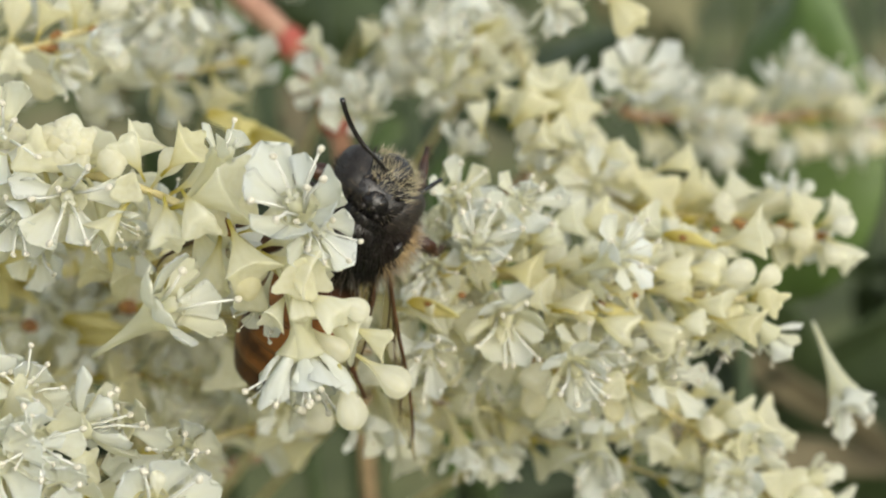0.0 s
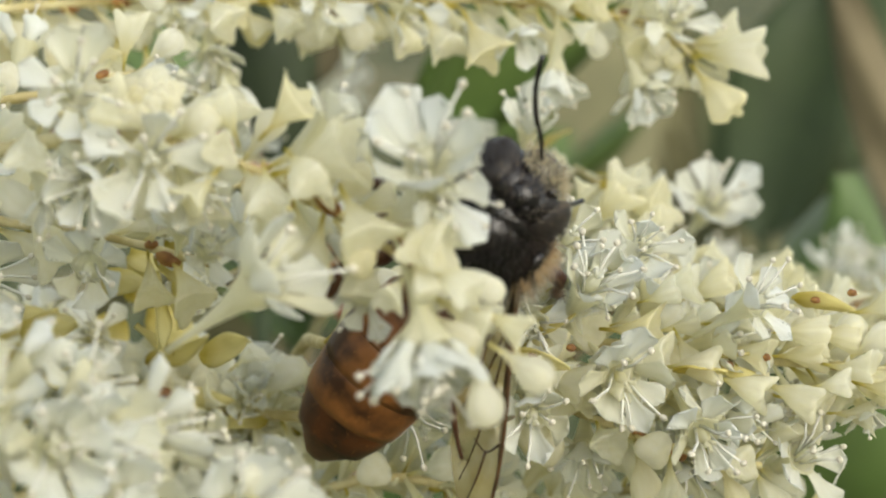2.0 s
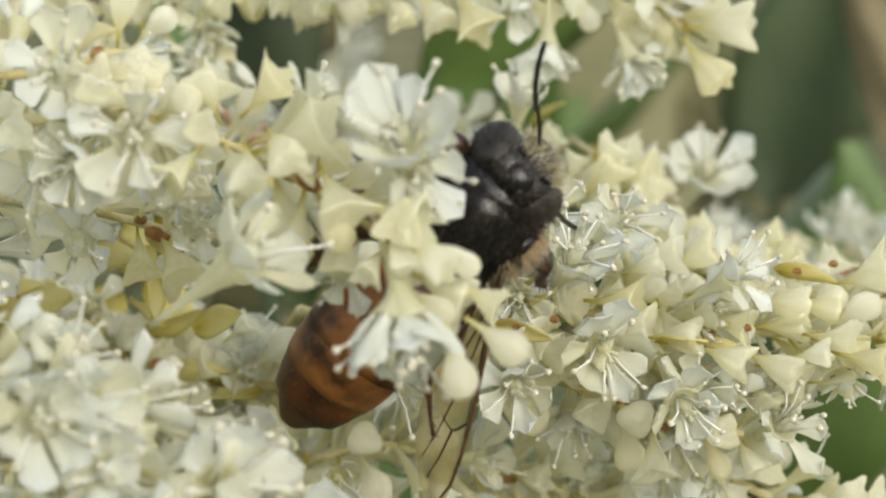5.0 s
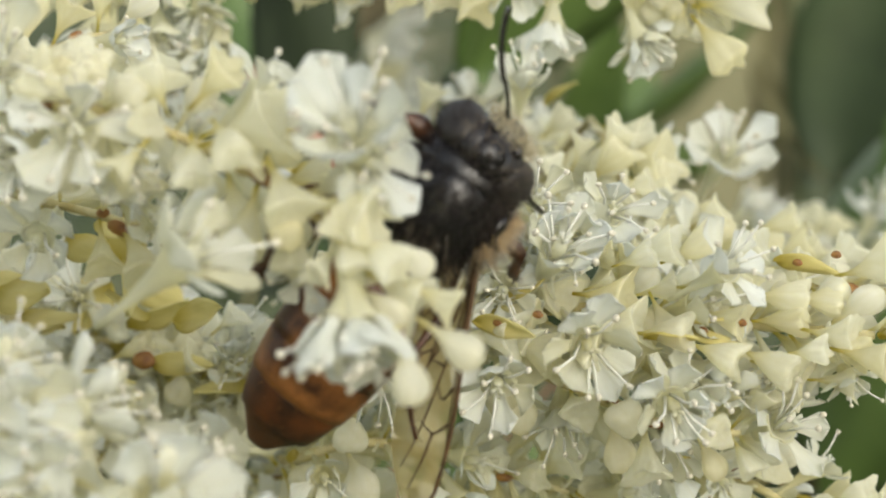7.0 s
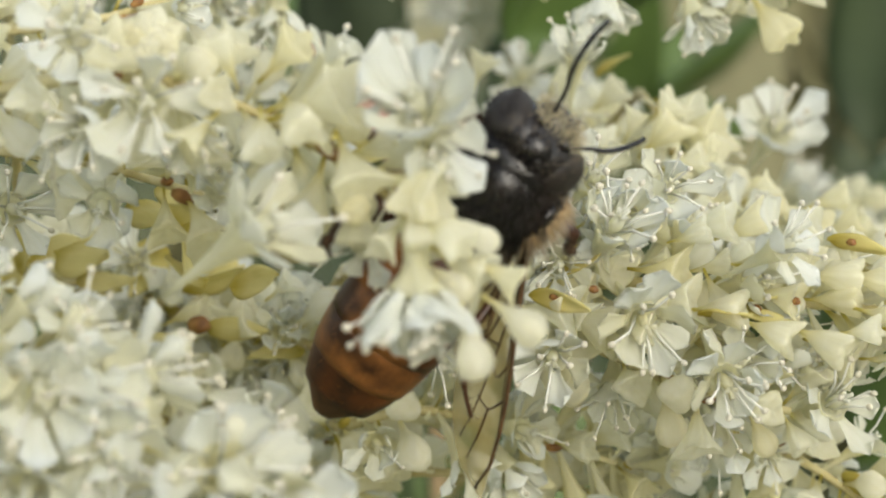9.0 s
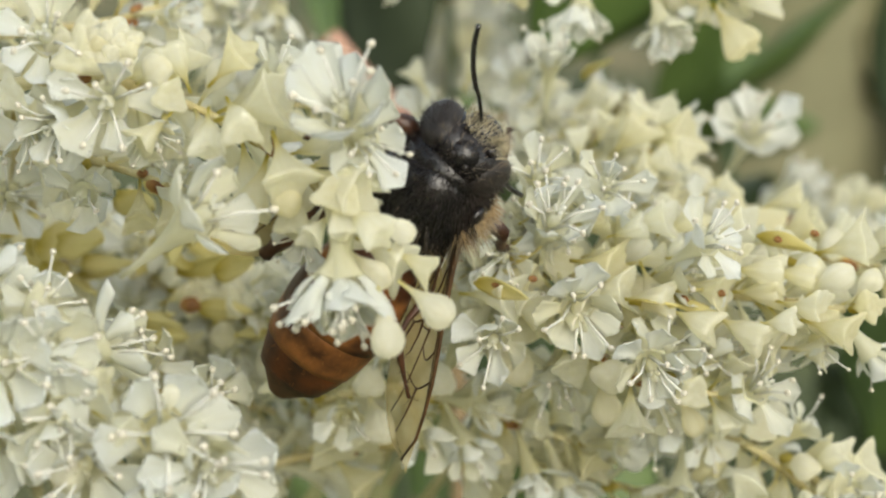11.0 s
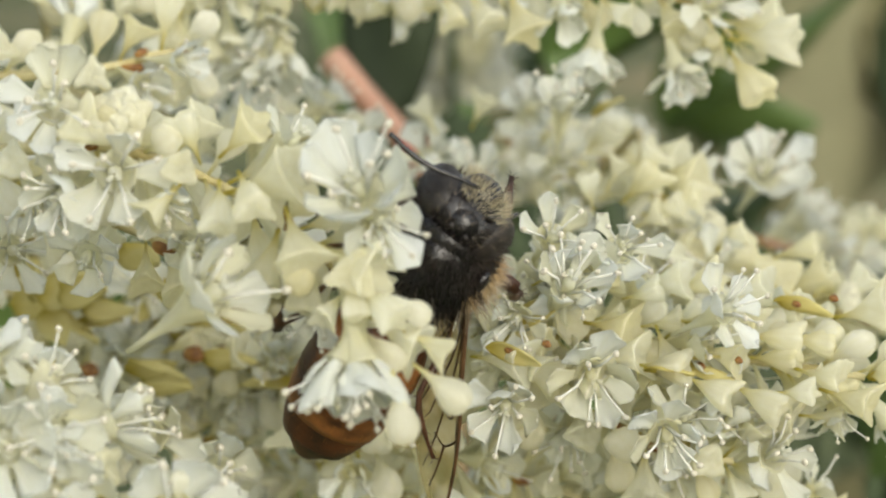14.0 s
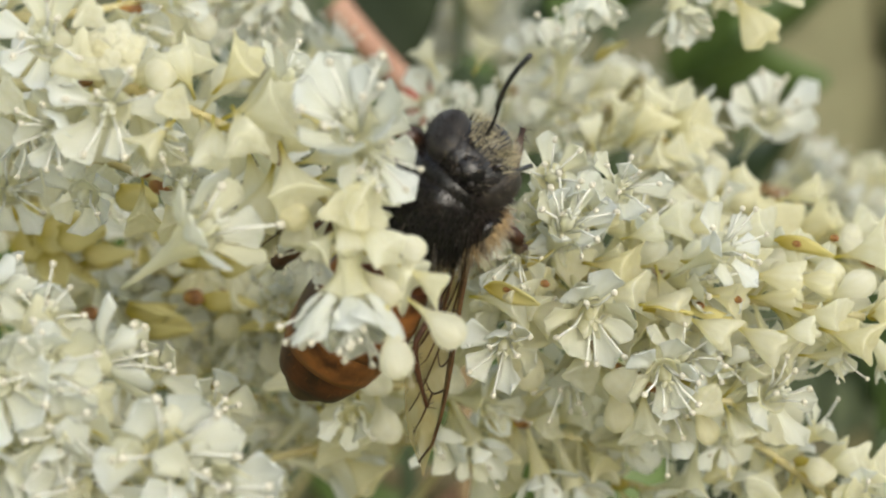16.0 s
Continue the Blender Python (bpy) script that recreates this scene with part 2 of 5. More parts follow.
def stamen_mesh(reach, splay, bend):
    """One stamen: a thin filament leaning out towards +x and the round anther at its end."""
    bm = bmesh.new()
    pts = [Vector(p) * MM for p in ((0.14, 0, -0.2), (0.2 + 0.35 * splay, bend, 0.5 * reach), (0.2 + splay, bend * 1.6, reach))]
    tube(bm, pts, [0.06 * MM, 0.042 * MM, 0.034 * MM], 5)
    n = len(bm.faces)
    egg(bm, pts[-1], (0.115 * MM, 0.09 * MM, 0.105 * MM), Euler((bend * 3, 0.4, 0.3)).to_matrix(), 8, 6)
    bm.faces.ensure_lookup_table()
    for f in bm.faces[n:]:
        f.material_index = 1
    me = mesh_of(bm, "stamen", FILAMENT)
    me.materials.append(ANTHER)
    return me


def stamen_tuft(rng, single):
    """A whole ring of stamens as one mesh, for flowers that lie far back."""
    bm = bmesh.new()
    for i in range(7):
        part_of = bmesh.new()
        part_of.from_mesh(rng.choice(single))
        bmesh.ops.rotate(part_of, verts=part_of.verts, cent=(0, 0, 0), matrix=Matrix.Rotation(i * 0.9 + rng.uniform(-0.3, 0.3), 3, "Z"))
        me = bpy.data.meshes.new("tuft")
        part_of.to_mesh(me)
        part_of.free()
        bm.from_mesh(me)
        bpy.data.meshes.remove(me)
    me = mesh_of(bm, "stamen_tuft", FILAMENT)
    me.materials.append(ANTHER)
    return me


def pistil_mesh():
    bm = bmesh.new()
    egg(bm, Vector((0, 0, 0.1)) * MM, (0.2 * MM, 0.2 * MM, 0.36 * MM), None, 8, 6)
    for k in range(3):
        a = 2.1 * k
        tube(bm, [Vector((0, 0, 0.4)) * MM, Vector((0.16 * math.cos(a), 0.16 * math.sin(a), 0.72)) * MM], [0.05 * MM, 0.07 * MM], 5)
    return mesh_of(bm, "pistil", TUBE)


def bud_mesh(rng, wing, fat):
    """A winged half-closed flower on its pedicel: a soft cone that swells, flares to three uneven keels and ends in a crumpled, half-open tip."""
    bm = bmesh.new()
    if rng.random() < 0.6:
        prof = [(0.0, 0.07), (0.45, 0.09), (0.75, 0.15), (1.02, 0.26), (1.3, 0.39), (1.58, 0.52), (1.82, 0.64), (2.0, 0.74), (2.1, 0.78), (2.12, 0.7), (2.03, 0.52), (1.96, 0.3), (1.94, 0.1)]
    else:
        prof = [(0.0, 0.07), (0.42, 0.09), (0.7, 0.18), (0.95, 0.33), (1.22, 0.49), (1.5, 0.61), (1.76, 0.69), (1.96, 0.72), (2.1, 0.68), (2.17, 0.58), (2.15, 0.42), (2.1, 0.24), (2.07, 0.08)]
    lean, twist, bow = rng.uniform(-0.25, 0.25), rng.uniform(-0.3, 0.3), rng.uniform(-0.12, 0.12)
    size = [wing * rng.uniform(0.55, 1.3) for k in range(3)]
    tall = [rng.uniform(0.05, 0.46) for k in range(3)]
    phase, skew = rng.uniform(0, 6), rng.uniform(0.0, 0.14)
    shift = Vector((rng.uniform(0, 50), rng.uniform(0, 50), 0))
    seg, rings = 36, []
    for n, (z, r0) in enumerate(prof):
        ring = []
        for i in range(seg):
            a0 = 2 * math.pi * i / seg
            lobe = int((a0 + math.pi / 3) / (2 * math.pi / 3)) % 3
            k = (0.5 + 0.5 * math.cos(3 * a0)) ** 4
            flare = min(1.0, z / 1.9) ** 1.6 if n < 8 else 1.0 - 0.16 * (n - 7)
            a = a0 + twist * z
            dent = noise.noise(shift + Vector((math.cos(a0) * 1.3, math.sin(a0) * 1.3, z * 1.2)))
            r = r0 * fat * (0.82 + 0.58 * k * size[lobe] * flare + skew * math.cos(a0 - phase) * flare + 0.2 * dent * flare)
            lift = tall[lobe] * k * flare ** 2 + (0.06 * math.sin(2 * a0 + phase) + 0.16 * dent) * flare
            ring.append(Vector((math.cos(a) * r + lean * (z / 2.2) ** 2 + bow * math.sin(z * 1.4), math.sin(a) * r, z + lift)) * MM)
        rings.append(ring)
    loft(bm, rings)
    return mesh_of(bm, "bud", BUD)


def drop_mesh(rng):
    """A smooth drop-shaped bud with three faint seams and a blunt tip."""
    bm = bmesh.new()
    prof = ((0.0, 0.06), (0.5, 0.085), (0.85, 0.15), (1.15, 0.29), (1.45, 0.45), (1.75, 0.56), (2.02, 0.57), (2.24, 0.48), (2.4, 0.32), (2.47, 0.18), (2.49, 0.06))
    lean, ridge = rng.uniform(-0.2, 0.2), rng.uniform(0.08, 0.2)
    rings = []
    for z, r in prof:
        rings.append([Vector((math.cos(a), math.sin(a), 0)) * MM * r * (1 + ridge * math.cos(3 * a + 0.5 * z)) + Vector((lean * (z / 2.4) ** 2, 0, z)) * MM for a in [2 * math.pi * i / 18 for i in range(18)]])
    loft(bm, rings)
    return mesh_of(bm, "bud", PALE)


shapes = random.Random(11)
PETALS = [petal_mesh(1.26 * MM * s, 1.04 * MM * w, c, shapes) for s, w, c in ((1.0, 1.0, 0.3), (1.1, 0.8, 0.55), (0.9, 1.05, 0.1), (1.02, 0.9, -0.3), (1.14, 0.72, 0.2), (0.82, 0.95, 0.75), (1.05, 0.85, -0.05))]
TUBES = tube_mesh()
STAMENS = [stamen_mesh(r, s, b) for r, s, b in ((1.0, 0.7, 0.1), (1.3, 0.6, -0.12), (0.9, 0.95, 0.14), (1.5, 0.75, -0.06), (1.2, 0.3, 0.08), (1.35, 1.0, 0.05))]
TUFTS = [stamen_tuft(shapes, STAMENS) for k in range(3)]
PISTIL = pistil_mesh()
BUDS = [bud_mesh(shapes, shapes.uniform(0.8, 1.4), shapes.uniform(0.84, 1.1)) for k in range(14)]
DROPS = [drop_mesh(shapes) for k in range(4)]


def bloom(spike, place, way, size=1.0, tilt=52, seed=0, fine=True, stamens=6):
    """An open flower of a spike; place: the middle of its mouth, in mm; way: where it faces; tilt: how far the petals spread."""
    rng = random.Random(seed * 7 + 3)
    m = aim(at(*place) - spike.location, way, rng.uniform(0, 6.3), size)
    f = child("flower", TUBES, spike, m)
    lobes = rng.choice((5, 6, 6, 7))
    for k in range(lobes):
        lean = radians(tilt + rng.uniform(-22, 18))
        turn = Matrix.Rotation(2 * math.pi * k / lobes + rng.uniform(-0.2, 0.2), 4, "Z")
        out = Matrix.Translation((0, -0.38 * MM, -0.05 * MM)) @ Matrix.Rotation(lean, 4, "X")
        child("petal", rng.choice(PETALS), f, turn @ out @ Matrix.Scale(rng.uniform(0.82, 1.14), 4))
    if fine:
        for k in range(stamens):
            child("stamen", rng.choice(STAMENS), f, Matrix.Rotation(2.4 * k + rng.uniform(-0.3, 0.3), 4, "Z"))
        child("pistil", PISTIL, f)
    else:
        child("stamen_tuft", rng.choice(TUFTS), f)
    return f


def bud(spike, place, way, size=1.0, seed=0, smooth=False):
    """A closed flower; place: the foot of its pedicel, in mm."""
    rng = random.Random(seed * 5 + 1)
    return child("bud", rng.choice(DROPS if smooth else BUDS), spike, aim(at(*place) - spike.location, way, rng.uniform(0, 6.3), size))


def flower_spike(label, points, seed, step=1.25, each=3, share=0.3, size=1.0, lean=0.55, thick=0.22, tone=None, droop=0.0, fine=True, bare=0.0):
    """A flowering spike along points (mm): a stem with clusters of winged buds and open flowers all round it."""
    rng = random.Random(seed)
    line = [Vector(p) for p in points]
    total = sum((b - a).length for a, b in zip(line, line[1:]))
    count = max(4, int(total / step))
    path = curve_points(line, count)
    spike = tagged(new("flower_spike"), label, "flower spike", "flower spikes of the shrub")
    spike.location = at(*path[0])
    bm = bmesh.new()
    tube(bm, [(p - path[0]) * MM for p in path], [thick * MM * (1.1 - 0.6 * i / count) * rng.uniform(0.85, 1.25) for i in range(count)], 7)
    part("stem", bm, tone or STEM, spike)
    back = (path[0] - path[1]).normalized()
    stalk = [path[0], path[0] + back * 0.8 + Vector((-0.5, 3.5, -1.5)), path[0] + back + Vector((-2, 16, -6)), path[0].lerp(Vector((-52, 46, -25)), 0.5) + Vector((0, 45, -40)), Vector((-52, 46, -34 + 0.4 * path[0].z))]
    bm = bmesh.new()
    tube(bm, [(p - path[0]) * MM for p in curve_points(stalk, 18)], [(thick * 0.8 + 0.02 * i) * MM for i in range(18)], 7)
    part("stalk", bm, tone or STEM, spike, "thin yellowish stalk")
    for i, p in enumerate(path):
        d = (path[min(i + 1, count - 1)] - path[max(i - 1, 0)]).normalized()
        u = d.cross(Vector((0.2, 0.9, 0.4))).normalized()
        v = d.cross(u)
        taper = 1.0 - 0.3 * (i / count) ** 3
        for k in range(each):
            a = i * 2.4 + k * 2 * math.pi / each + rng.uniform(-0.5, 0.5)
            out = u * math.cos(a) + v * math.sin(a)
            way = (out + d * (lean + rng.uniform(-0.25, 0.35)) + Vector((0, 0, -droop))).normalized()
            s = size * taper * rng.uniform(0.8, 1.15)
            if rng.random() < bare and out.y < -0.55:
                continue
            foot = p + out * thick * 0.6 + d * rng.uniform(-0.4, 0.4) * step
            n = seed * 1000 + i * 10 + k
            if rng.random() < share:
                bloom(spike, foot + way * 2.3 * s, way, s, rng.uniform(30, 72), n, fine, rng.choice((1, 2, 3, 5)))
            else:
                bud(spike, foot, way, s, n, rng.random() < 0.4)
        if rng.random() < 0.65:
            bm = bmesh.new()
            egg(bm, Vector(), (0.27 * MM, 0.3 * MM, 0.5 * MM), None, 8, 5)
            child("bract", mesh_of(bm, "bract", NODE if rng.random() < 0.4 else GOLD), spike, aim((p - path[0]) * MM + (u * math.cos(i * 2.4) + v * math.sin(i * 2.4)) * 0.2 * MM + d * rng.uniform(-0.5, 0.5) * MM, d + u * rng.uniform(-0.6, 0.6), 0.0, rng.uniform(0.55, 1.1)))
    return spike


# ---- ground and background ----
def ground_sheet():
    bm = bmesh.new()
    n, r = 40, 400.0
    grid = [[bm.verts.new(((i / n * 2 - 1) ** 3 * r, (j / n * 2 - 1) ** 3 * r, 0.03 * noise.noise((i * 0.7, j * 0.7, 0)))) for j in range(n + 1)] for i in range(n + 1)]
    for i in range(n):
        for j in range(n):
            bm.faces.new((grid[i][j], grid[i + 1][j], grid[i + 1][j + 1], grid[i][j + 1]))
    ob = new("ground", mesh_of(bm, "ground", MEADOW))
    return tagged(ob, "grassy meadow ground, green with dry patches", "ground", kind="structure")


ground_sheet()


def leaf_blade(length, width, material, seed, thin=0.0004):
    """A pointed oval leaf along z with a folded midrib and a wavy edge."""
    rng = random.Random(seed)
    bm = bmesh.new()
    n, k = 12, 7
    top, low = [], []
    bend = rng.uniform(-0.25, 0.25)
    for i in range(n):
        u = i / (n - 1)
        w = width * max(0.02, math.sin(math.pi * u ** 0.75) ** 0.8)
        a, b = [], []
        for j in range(k):
            s = j / (k - 1) * 2 - 1
            y = abs(s) * 0.16 * width + bend * length * u * u + 0.02 * length * math.sin(9 * u + 3 * s)
            a.append(bm.verts.new((s * w / 2, y, u * length)))
            b.append(bm.verts.new((s * w / 2, y - thin, u * length)))
        top.append(a), low.append(b)
    for i in range(n - 1):
        for j in range(k - 1):
            bm.faces.new((top[i][j], top[i][j + 1], top[i + 1][j + 1], top[i + 1][j]))
            bm.faces.new((low[i][j + 1], low[i][j], low[i + 1][j], low[i + 1][j + 1]))
        for j in (0, k - 1):
            bm.faces.new((top[i][j], top[i + 1][j], low[i + 1][j], low[i][j]))
    return mesh_of(bm, "blade", material)


def bract(spike, place, way, length, width, seed):
    """A small yellow-green leaf on a spike; place in mm."""
    return child("bract", leaf_blade(length * MM, width * MM, GOLD, seed, 0.00008), spike, aim(at(*place) - spike.location, way, seed * 1.7))


def knot(spike, place, way, size):
    """A brown swollen node on a spike's stem; place in mm."""
    bm = bmesh.new()
    egg(bm, Vector(), (0.42 * MM, 0.42 * MM, 0.55 * MM), None, 12, 8)
    for v in bm.verts:
        v.co *= 1 + 0.25 * noise.noise(v.co * 2600)
    return child("node", mesh_of(bm, "node", NODE), spike, aim(at(*place) - spike.location, way, 0.0, size), "brown swollen node")


def leafy_stem(label, points, leaves, material, stem_material, thick, seed):
    """A stem from the ground up through points (mm) with leaves: (share along it, way, length, width) in mm."""
    line = [Vector(p) for p in points]
    path = curve_points(line, 24)
    ob = tagged(new("leafy_stem"), label, "plant stem")
    ob.location = at(*path[0])
    bm = bmesh.new()
    tube(bm, [(p - path[0]) * MM for p in path], [thick * MM * (1.2 - 0.5 * i / 24) for i in range(24)], 8)
    part("stem", bm, stem_material, ob)
    for k, (f, way, length, width) in enumerate(leaves):
        p = path[min(23, int(f * 23))]
        child("leaf", leaf_blade(length * MM, width * MM, material, seed + k), ob, aim((p - path[0]) * MM, way, seed + k * 1.3))
    if not leaves:
        foot = path[-1]
        down = [foot, foot + Vector((1, 4, -40)), foot + Vector((8, 20, -400)), Vector((foot.x + 25, foot.y + 40, -1100))]
        bm = bmesh.new()
        tube(bm, [(p - path[0]) * MM for p in curve_points(down, 20)], [thick * MM * (0.7 + 0.05 * i) for i in range(20)], 8)
        part("lower_stem", bm, TWIG, ob, "brown bark on the lower stem")
        for p in line[2:4]:
            bm = bmesh.new()
            egg(bm, Vector(), (1.35 * thick * MM, 1.3 * thick * MM, 1.5 * thick * MM), None, 10, 8)
            part("joint", bm, RED_JOINT, ob, "deep red swollen joint", Matrix.Translation((p - path[0]) * MM))
    return ob


for k in range(14):
    rng = random.Random(140 + k)
    x, y, top = -62 + 9.5 * k + rng.uniform(-4, 4), rng.uniform(85, 210), rng.uniform(-25, 22)
    leaves = [(rng.uniform(0.9, 1.0), (rng.uniform(-1, 1), rng.uniform(-0.6, 0.3), rng.uniform(-0.6, 0.8)), rng.uniform(14, 30), rng.uniform(6, 13)) for n in range(9)]
    tone = (LEAF, GREEN_LEAF, DARK_LEAF, LEAF, OLIVE, DARK_LEAF, TAN_LEAF)[k % 7]
    text = {TAN_LEAF: "shoot with dry tan leaves", OLIVE: "olive leafy shoot", DARK_LEAF: "dark green leafy shoot"}.get(tone, "green leafy shoot")
    leafy_stem(text + " behind the flowers", [(x + 30, y + 20, -1100), (x + 12, y + 5, -500), (x, y, top - 60), (x - 4, y, top)], leaves, tone, LEAF, 0.8, 50 + 9 * k)


def woody_stem():
    """The shrub's main stem, from the ground up to where the flower stalks leave it."""
    line = [Vector(p) for p in ((-90, 90, -1100), (-70, 60, -700), (-58, 52, -300), (-52, 46, -40), (-50, 45, 40))]
    path = curve_points(line, 40)
    ob = tagged(new("woody_stem"), "brown upright shrub stem that carries the flower stalks", "shrub stem")
    ob.location = at(*path[0])
    bm = bmesh.new()
    tube(bm, [(p - path[0]) * MM for p in path], [(5.0 - 0.09 * i) * MM * (1.15 if i % 8 == 0 else 1.0) for i in range(40)], 10)
    part("bark", bm, TWIG, ob)
    return ob


woody_stem()


# ---- flower spikes ----
spike_main = flower_spike("cream-white flower spike with winged buds on a yellowish stem", [(-7.44, 3.38, -5.25), (-2.79, 4.06, -5.37), (2.27, 3.46, -5.20), (6.82, 2.78, -5.54), (13.05, 0.63, -5.70)], 21, each=5, share=0.15, size=1.15, bare=0.45, lean=0.8, thick=0.3)
bud(spike_main, (3.78, 2.21, -3.41), (0.89, -0.25, 0.38), 0.74, 101, False)
bud(spike_main, (7.83, 1.76, -3.18), (0.82, -0.45, -0.35), 0.72, 102, False)
bud(spike_main, (8.61, 1.07, -5.22), (0.93, -0.32, 0.17), 0.92, 103, False)
bud(spike_main, (10.02, 0.54, -6.44), (0.92, -0.28, 0.29), 0.77, 104, False)
bud(spike_main, (5.10, 1.80, -4.26), (0.38, -0.51, -0.77), 0.87, 105, False)
bud(spike_main, (8.62, 0.68, -6.59), (0.86, -0.43, -0.28), 0.95, 106, False)
bud(spike_main, (6.22, 1.69, -4.12), (0.89, -0.25, 0.37), 0.80, 107, False)
bud(spike_main, (2.76, 2.10, -4.24), (0.89, -0.25, 0.37), 0.54, 108, False)
bud(spike_main, (6.82, 1.20, -5.58), (0.80, -0.46, -0.40), 0.89, 109, False)
bud(spike_main, (4.19, 1.53, -5.58), (0.60, -0.50, -0.63), 0.67, 110, False)
bud(spike_main, (0.29, 1.68, -5.43), (0.34, -0.89, -0.32), 0.70, 111, True)
bloom(spike_main, (2.58, 0.58, -5.98), (0.11, -0.99, 0.12), 1.00, 62, 112)
bloom(spike_main, (1.26, 1.58, -3.08), (0.10, -0.54, 0.84), 1.10, 35, 113)
bloom(spike_main, (7.08, -0.26, -6.88), (0.76, -0.61, -0.22), 1.10, 50, 114)
spike_low = flower_spike("white flower spike with open blossoms and stamens", [(-0.67, 3.40, -6.73), (2.79, 1.32, -7.87), (5.64, 0.70, -8.75), (8.25, 0.24, -9.18)], 22, each=4, share=0.35, size=1.1)
bloom(spike_low, (9.75, 0.16, -8.81), (0.47, -0.74, 0.48), 1.25, 62, 115)
bloom(spike_low, (1.96, 2.39, -9.05), (-0.09, -0.75, -0.65), 1.10, 40, 116)
bloom(spike_low, (5.79, 1.78, -9.49), (0.11, -0.99, -0.07), 1.20, 55, 117)
spike_rear = flower_spike("cream-white flower spike with winged buds on a yellowish stem", [(5.00, 21.25, -1.34), (6.79, 18.75, -4.68), (9.30, 15.32, -6.41), (13.19, 13.46, -6.58), (18.13, 11.48, -6.72)], 23, each=6, share=0.12, size=1.1, bare=0.3, lean=0.8)
bloom(spike_rear, (11.10, 25.27, -2.85), (0.20, -0.76, 0.62), 1.60, 64, 118)
bud(spike_rear, (4.42, 17.18, -2.10), (0.54, -0.08, 0.84), 0.96, 119, False)
bud(spike_rear, (4.90, 16.77, -3.31), (0.87, -0.24, 0.43), 0.92, 120, False)
bud(spike_rear, (5.87, 16.30, -4.52), (0.54, -0.51, -0.67), 0.86, 121, False)
bud(spike_rear, (8.11, 15.95, -4.73), (0.83, -0.21, 0.52), 0.85, 122, False)
bud(spike_rear, (10.59, 15.58, -4.93), (0.91, -0.27, 0.33), 1.09, 123, False)
spike_top = flower_spike("cream-white flower spike with winged buds on a yellowish stem", [(-24.84, 21.99, 6.24), (-15.94, 21.73, 6.98), (-8.05, 21.37, 6.98), (0.56, 20.28, 7.02), (6.79, 19.22, 6.07), (8.74, 18.55, 4.62)], 24, each=4, share=0.1, droop=0.35, size=1.1, bare=0.3, lean=0.8)
bud(spike_top, (-10.29, 19.73, 7.12), (0.61, -0.50, -0.62), 0.94, 124, False)
bud(spike_top, (-8.53, 19.51, 7.13), (0.58, -0.50, -0.64), 0.98, 125, False)
bud(spike_top, (-4.80, 18.90, 6.66), (0.45, -0.51, -0.73), 1.04, 126, False)
bud(spike_top, (-3.44, 18.73, 6.67), (0.48, -0.51, -0.71), 1.07, 127, False)
bud(spike_top, (-1.58, 18.49, 6.68), (0.37, -0.51, -0.77), 1.16, 128, False)
bud(spike_top, (1.14, 18.29, 7.18), (0.91, -0.28, 0.31), 0.75, 129, False)
bud(spike_top, (2.60, 17.90, 6.46), (0.69, -0.49, -0.54), 0.81, 130, False)
bud(spike_top, (-6.04, 19.20, 7.14), (0.88, -0.25, 0.40), 0.56, 131, False)
bud(spike_top, (-13.30, 20.25, 7.59), (0.59, -0.50, -0.63), 1.14, 132, False)
bud(spike_top, (8.40, 17.32, 4.75), (0.95, -0.30, 0.08), 1.42, 133, False)
bud(spike_top, (8.39, 17.22, 4.39), (0.59, -0.46, -0.66), 1.35, 134, False)
bud(spike_top, (8.12, 19.41, 5.04), (0.97, -0.19, 0.14), 1.34, 135, False)
bloom(spike_top, (2.49, 17.82, 3.86), (-0.08, -0.56, -0.82), 1.10, 42, 136)
bloom(spike_top, (6.28, 17.16, 3.24), (0.27, -0.57, -0.77), 1.15, 40, 137)
bloom(spike_top, (7.71, 17.86, 6.32), (0.48, -0.80, 0.35), 1.25, 62, 138)
bloom(spike_top, (6.65, 18.48, 8.01), (0.38, -0.15, 0.91), 1.10, 40, 139)
bloom(spike_top, (-12.72, 19.94, 4.47), (0.18, -0.58, -0.79), 1.10, 45, 140)
bloom(spike_top, (-11.90, 19.50, 2.90), (0.10, -0.62, -0.78), 1.30, 46, 319)
bloom(spike_top, (-13.20, 19.80, 2.40), (-0.15, -0.66, -0.74), 1.20, 50, 320)
bloom(spike_top, (-16.60, 19.40, 2.30), (0.05, -0.60, -0.80), 1.35, 44, 321)
bloom(spike_top, (-14.60, 20.20, 3.60), (0.20, -0.75, -0.63), 1.20, 52, 322)
bloom(spike_top, (-17.80, 20.20, 3.40), (-0.20, -0.70, -0.68), 1.25, 50, 323)
bud(spike_top, (-15.70, 20.60, 5.20), (0.15, -0.35, -0.92), 1.25, 324, False)
bud(spike_top, (-16.90, 20.80, 5.30), (-0.10, -0.30, -0.95), 1.20, 325, False)
bract(spike_top, (-17.60, 20.30, 3.60), (0.30, -0.60, -0.74), 2.4, 1.5, 326)
spike_near = flower_spike("white flower spike with open blossoms and stamens", [(-18.81, -5.86, 3.15), (-14.57, -7.49, 3.94), (-10.79, -8.20, 3.15), (-7.87, -8.96, 1.79), (-5.59, -10.93, 0.50)], 25, each=4, share=0.06, step=1.3, size=1.05)
bloom(spike_near, (-5.03, -12.80, -2.00), (0.02, -0.40, -0.91), 1.45, 36, 141)
bud(spike_near, (-3.72, -13.65, -1.75), (0.23, -0.39, -0.89), 0.96, 142, True)
bud(spike_near, (-3.12, -12.94, -1.73), (0.81, -0.34, -0.48), 0.93, 143, True)
